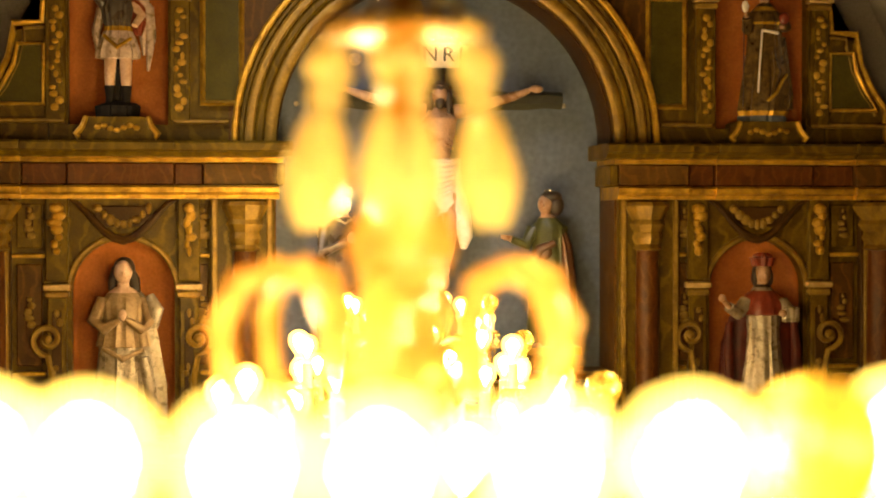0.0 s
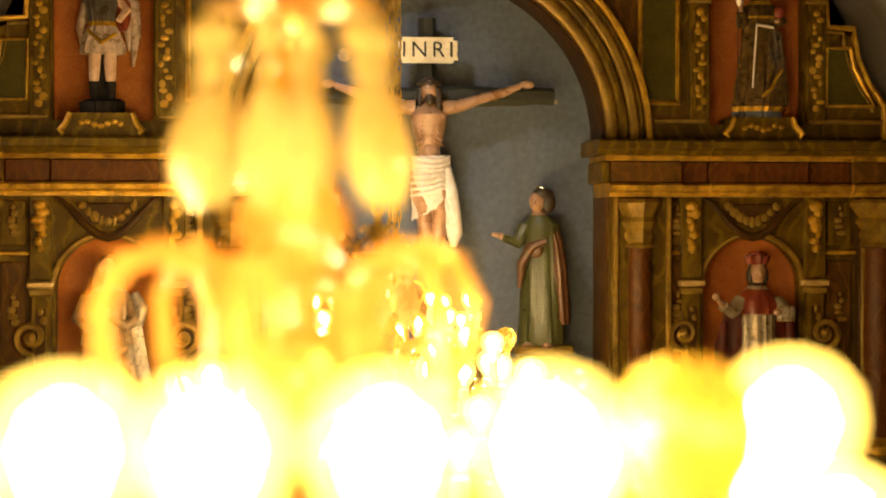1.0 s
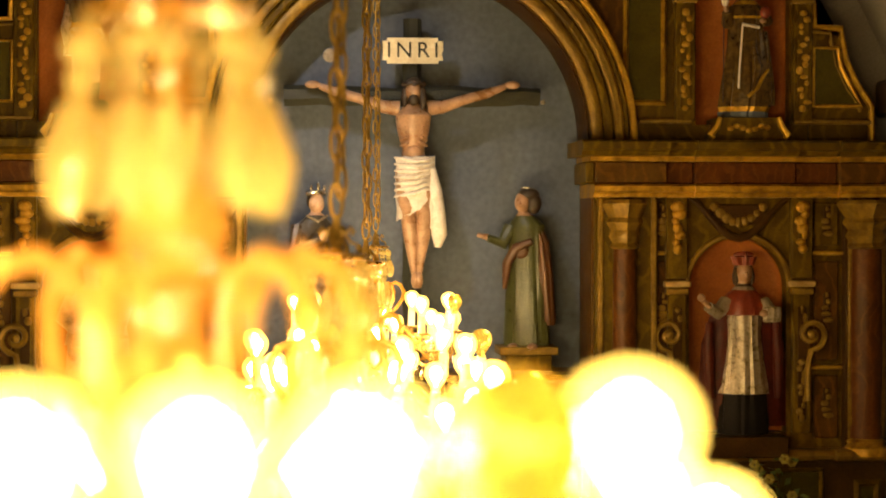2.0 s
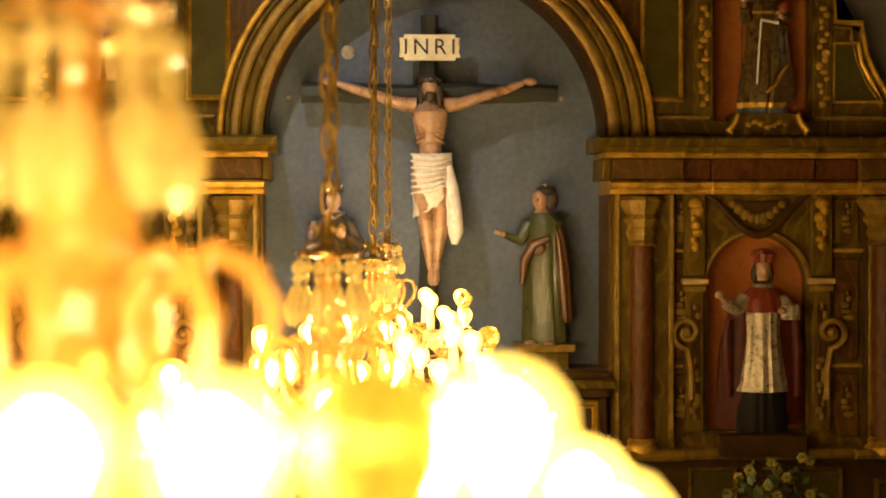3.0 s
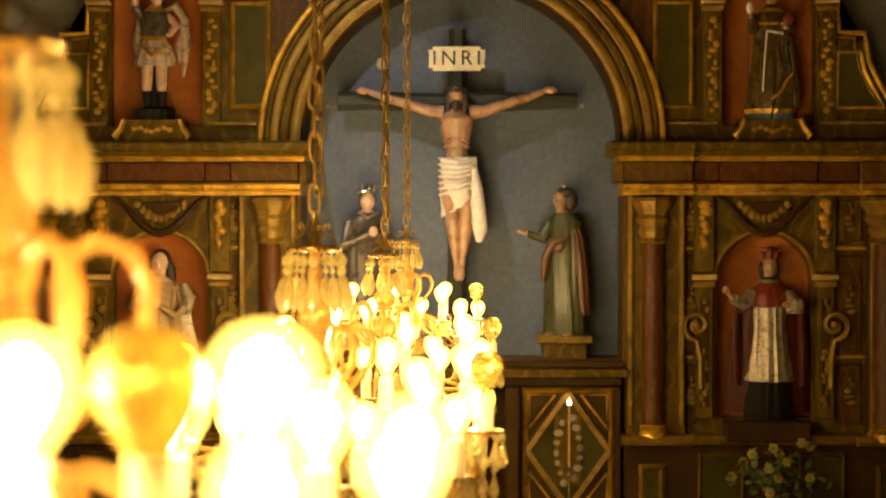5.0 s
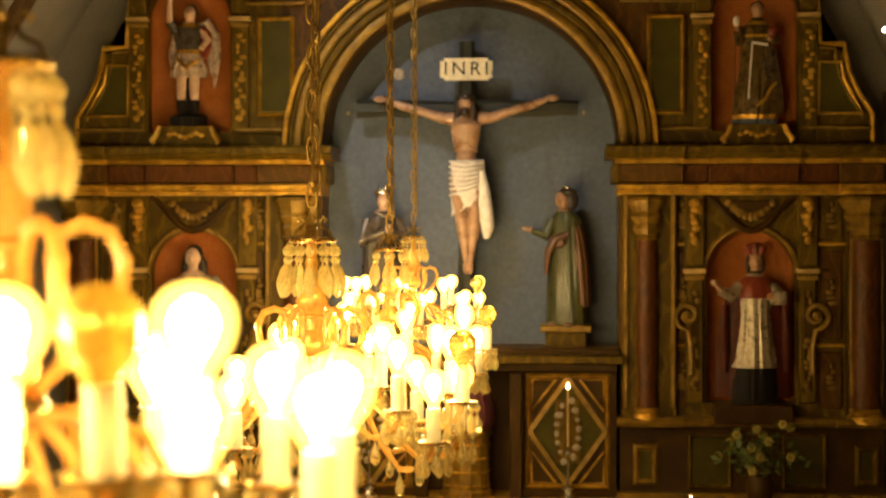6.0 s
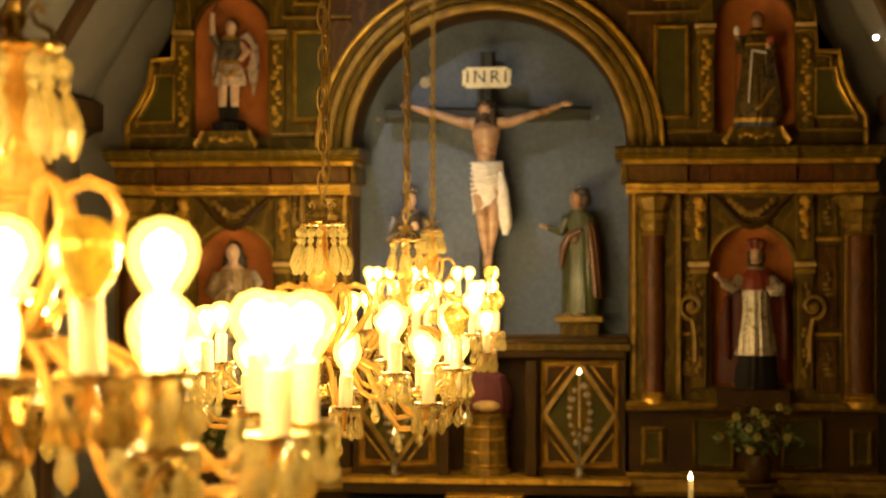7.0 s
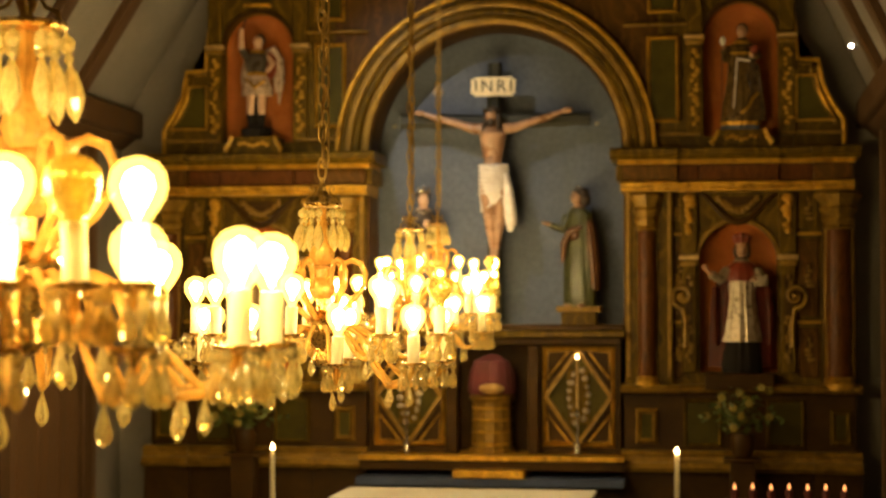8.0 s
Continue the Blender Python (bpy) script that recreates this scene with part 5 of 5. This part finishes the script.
# ---------------------------------------------------------------- chandeliers (unit: width of the upper plate)
def drop_mesh(name, length, wide, mat):
    bm = bmesh.new()
    lathe(bm, [(wide * 0.15, 0), (wide * 0.5, -0.06), (wide * 0.62, -0.10), (wide * 0.5, -0.14), (wide * 0.12, -0.18), (wide * 0.18, -0.2), (wide * 0.55, -0.2 - length * 0.3), (wide * 0.9, -0.2 - length * 0.62), (wide * 0.7, -0.2 - length * 0.82), (wide * 0.1, -0.2 - length)], 6)
    ob = part(name, bm, mat, smooth=False)
    return ob


def chandelier(upper, lower, unlit):
    top = tagged(new("chandelier"), "tiered crystal chandelier with candle bulbs on a chain", "chandelier", "row of chandeliers")
    # upper plate and hooks
    bm = bmesh.new()
    lathe(bm, [(0.3, -0.09), (0.47, -0.07), (0.5, -0.04), (0.5, 0.0), (0.46, 0.02), (0.3, 0.035), (0.1, 0.05)], 32)
    part("upper_plate", bm, BRASS, top, "gilded brass plate")
    for k in range(4):
        a = k * math.pi / 2 + 0.4
        bm = bmesh.new()
        prof = [(0.40, 0.02), (0.36, 0.16), (0.22, 0.22), (0.16, 0.34), (0.24, 0.44), (0.30, 0.38), (0.26, 0.33)]
        tube(bm, [(r * math.cos(a), r * math.sin(a), z) for r, z in prof], 0.03, 6)
        part("hook", bm, CHAIN, top)
    bm = bmesh.new()
    lathe(bm, [(0.12, 0.04), (0.08, 0.12), (0.14, 0.26), (0.08, 0.42), (0.05, 0.6), (0.07, 0.64)], 14)
    part("finial", bm, CHAIN, top)
    # twin hanging strands of chain
    bm = bmesh.new()
    link = []
    for i in range(20):
        t = 2 * math.pi * i / 20
        link.append((0.095 * math.copysign(abs(math.cos(t)) ** 0.8, math.cos(t)), 0, 0.27 * math.sin(t)))
    tube(bm, link, 0.032, 6, 0, True)
    first = part("chain_link", bm, CHAIN, top)
    first.matrix_basis = Matrix.Translation((0, 0, 0.86))
    for k in range(1, 30):
        again(first, Matrix.Translation((0.012 * math.sin(k * 1.3), 0, 0.86 + k * 0.46)) @ Matrix.Rotation(radians(90 * (k % 2) + 12), 4, "Z"), top)
        again(first, Matrix.Translation((0.075, 0.07, 0.70 + k * 0.46)) @ Matrix.Rotation(radians(90 * (k % 2) + 57), 4, "Z"), top)
    # crown drops
    bm = bmesh.new()
    lathe(bm, [(0.018, 0), (0.018, -0.05), (0.07, -0.09), (0.098, -0.16), (0.07, -0.235), (0.018, -0.27), (0.05, -0.31), (0.058, -0.35), (0.024, -0.40), (0.024, -0.43), (0.08, -0.52), (0.128, -0.72), (0.138, -0.82), (0.088, -0.98), (0.012, -1.10)], 7)
    drop = part("crown_pendant", bm, CRYSTAL, smooth=False)
    drop.parent = top
    for k in range(12):
        a = 2 * math.pi * (k + 0.16 * (-1) ** k + 0.25) / 12
        m = Matrix.Translation((0.47 * math.cos(a), 0.47 * math.sin(a), -0.08)) @ Matrix.Rotation(a, 4, "Z") @ Matrix.Rotation(radians(-7), 4, "Y")
        if k == 0:
            drop.matrix_basis = m
        else:
            again(drop, m, top)
    # turned glass stem
    bm = bmesh.new()
    lathe(bm, [(0.1, -0.09), (0.09, -0.3), (0.13, -0.48), (0.10, -0.7), (0.14, -0.95), (0.27, -1.12), (0.31, -1.25), (0.25, -1.42), (0.17, -1.5)], 20, flute=0.04, flutes=10)
    part("stem_baluster", bm, AMBER, top, "fluted amber glass baluster")
    bm = bmesh.new()
    lathe(bm, [(0.2, -1.502), (0.24, -1.53), (0.24, -1.57), (0.16, -1.6), (0.15, -1.8), (0.2, -1.86), (0.32, -2.0), (0.34, -2.12), (0.27, -2.25), (0.2, -2.32)], 24, flute=0.03, flutes=12)
    part("stem_bell", bm, AMBER, top)
    bm = bmesh.new()
    lathe(bm, [(0.15, -2.322), (0.13, -2.6), (0.22, -2.72), (0.4, -2.85), (0.46, -3.0), (0.44, -3.2), (0.3, -3.4), (0.16, -3.55), (0.2, -3.7), (0.24, -3.82), (0.18, -3.95), (0.04, -4.02)], 24, flute=0.03, flutes=12)
    part("stem_hub", bm, BRASS, top)
    # curled twisted glass arms
    for k in range(6):
        a = 2 * math.pi * k / 6 + 0.25
        prof = [(0.22, -2.9), (0.52, -2.62), (0.82, -2.3), (1.03, -2.0), (1.07, -1.7), (0.95, -1.46), (0.74, -1.38), (0.54, -1.46), (0.45, -1.68), (0.46, -1.95), (0.52, -2.16)]
        pts = []
        for (r0, z0), (r1, z1) in zip(prof, prof[1:]):
            for j in range(3):
                pts.append((r0 + (r1 - r0) * j / 3, z0 + (z1 - z0) * j / 3))
        bm = bmesh.new()
        tube(bm, [(r * math.cos(a), r * math.sin(a), z) for r, z in pts], [0.068 * (1 + 0.12 * math.sin(i * 2.2)) * (1 - 0.45 * max(0, i - 22) / 8) for i in range(len(pts))], 8)
        part("curled_arm", bm, AMBER, top, "twisted amber glass scroll")
    # lights on long arms: a close upper bank and a wider spaced lower ring
    def long_arm(reach, pan_z):
        bm = bmesh.new()
        arm_pts = [(0.35, -3.05), (0.8, -3.0), (1.25, -3.22), (1.7, -3.62 + 0.5 * (pan_z + 3.2)), (2.15, pan_z - 0.55), (2.55, pan_z - 0.52), (reach - 0.14, pan_z - 0.32), (reach, pan_z - 0.1)]
        pts = []
        for (r0, z0), (r1, z1) in zip(arm_pts, arm_pts[1:]):
            for j in range(3):
                pts.append((r0 + (r1 - r0) * j / 3, 0, z0 + (z1 - z0) * j / 3))
        pts.append((reach, 0, pan_z - 0.04))
        tube(bm, pts, [0.055 * (1 + 0.14 * math.sin(i * 2.0)) for i in range(len(pts))], 8)
        return part("arm", bm, AMBER, top, "twisted amber glass arm")
    bm = bmesh.new()
    lathe(bm, [(0.08, -0.06), (0.17, -0.05), (0.29, 0.0), (0.32, 0.03), (0.312, 0.045), (0.2, 0.02), (0.1, 0.02)], 28, flute=0.012, flutes=14)
    pan = part("drip_pan", bm, BRASS, top, "scalloped brass drip pan")
    small = drop_mesh("pendant", 0.44, 0.115, CLEAR_CRYSTAL)
    bm = bmesh.new()
    lathe(bm, [(0.15, 0.022), (0.155, 0.04), (0.14, 0.06), (0.14, 0.66), (0.12, 0.675)], 18)
    sleeve = part("candle_sleeve", bm, SLEEVE, top)
    prof = [(0.085, 0.676), (0.09, 0.73), (0.11, 0.78), (0.175, 0.87), (0.235, 0.98), (0.255, 1.09), (0.235, 1.20), (0.16, 1.29), (0.05, 1.33)]
    bm = bmesh.new()
    lathe(bm, prof, 20)
    lathe(bm, [(0.02, 0.80), (0.05, 0.88), (0.11, 0.98), (0.14, 1.08), (0.11, 1.17), (0.03, 1.23)], 14, slot=1)
    bulb = part("bulb", bm, [SHELL, LIT], sleeve, "lit warm round bulb")
    bm = bmesh.new()
    lathe(bm, prof, 20)
    dead = part("bulb", bm, CLEAR, sleeve, "unlit clear glass bulb")
    used = False
    for angles, reach, pan_z in ((upper, 3.08, -3.2), (lower, 2.95, -3.88)):
        arm = long_arm(reach, pan_z)
        for k, degrees in enumerate(angles):
            a = radians(degrees)
            place = Matrix.Translation((reach * math.cos(a), reach * math.sin(a), pan_z)) @ Matrix.Rotation(a, 4, "Z")
            kind = dead if degrees == unlit else bulb
            if k == 0:
                arm.matrix_basis = Matrix.Rotation(a, 4, "Z")
            else:
                again(arm, Matrix.Rotation(a, 4, "Z"), top)
            if used:
                p, s = again(pan, place, top), again(sleeve, place @ Matrix.Rotation(radians(2.2 * math.sin(k * 2.4)), 4, "X"), top)
                again(kind, Matrix.Identity(4), s)
            else:
                pan.matrix_basis, sleeve.matrix_basis = place, place
                p, used = pan, True
            for j in range(7):
                b = 2 * math.pi * (j + 0.3) / 7
                again(small, Matrix.Translation((0.29 * math.cos(b), 0.29 * math.sin(b), 0.0)) @ Matrix.Rotation(b + j, 4, "Z"), p)
            again(small, Matrix.Translation((-0.8, 0, -0.45)), p)
    bpy.data.objects.remove(small)
    bpy.data.objects.remove(dead)
    return top


first = chandelier([-133, -121, -109, -97, -85, -73, -59, -47], [-165 + 30 * k for k in range(12)], -59)
second = chandelier([-171 + 40 * k for k in range(9)], [-151 + 40 * k for k in range(9)], -11)


def hang(x, y, z, s, turn):
    return Matrix.Translation((x, y, z)) @ Matrix.Rotation(radians(turn), 4, "Z") @ Matrix.Scale(s, 4)


HANGING = [(-1.007, 4.139, 4.005, 0.367, 0), (-0.541, 8.134, 3.445, 0.266, 0), (-0.315, 10.244, 3.38, 0.204, 14), (-0.219, 11.015, 3.457, 0.152, -9)]
hung = [second] + [copy_thing(second, hang(*row)) for row in HANGING[2:]]
second.matrix_basis = hang(*HANGING[1])
first.matrix_basis = hang(*HANGING[0])
# the far chandeliers carry pear bulbs a little larger than their sleeves
for ob in hung:
    for sleeve in [c for c in ob.children if c.name.startswith("candle_sleeve")]:
        for bulb in sleeve.children:
            bulb.matrix_basis = Matrix.Translation((0, 0, 0.68)) @ Matrix.Scale(1.14, 4) @ Matrix.Translation((0, 0, -0.68))
# the first chandelier's bulbs are enlarged, with a core glow tuned apart
globe = None
for sleeve in [c for c in first.children if c.name.startswith("candle_sleeve")]:
    for bulb in sleeve.children:
        bulb.matrix_basis = Matrix.Translation((0, 0, 1.12)) @ Matrix.Scale(1.25, 4) @ Matrix.Translation((0, 0, -1.12))
        if len(bulb.data.materials) == 2:
            if globe is None:
                globe = bulb.data.copy()
                globe.materials[1] = LIT_NEAR
            bulb.data = globe
for ob, (x, y, z, s, turn) in zip([first] + hung, HANGING):
    roof = under_roof(x) - 0.02
    bm = bmesh.new()
    tube(bm, [(0, 0, 0.86 + 29 * 0.46), (0, 0, (roof - z) / s)], 0.05, 8)
    part("hanging_rod", bm, CHAIN, ob, "dark suspension rod")
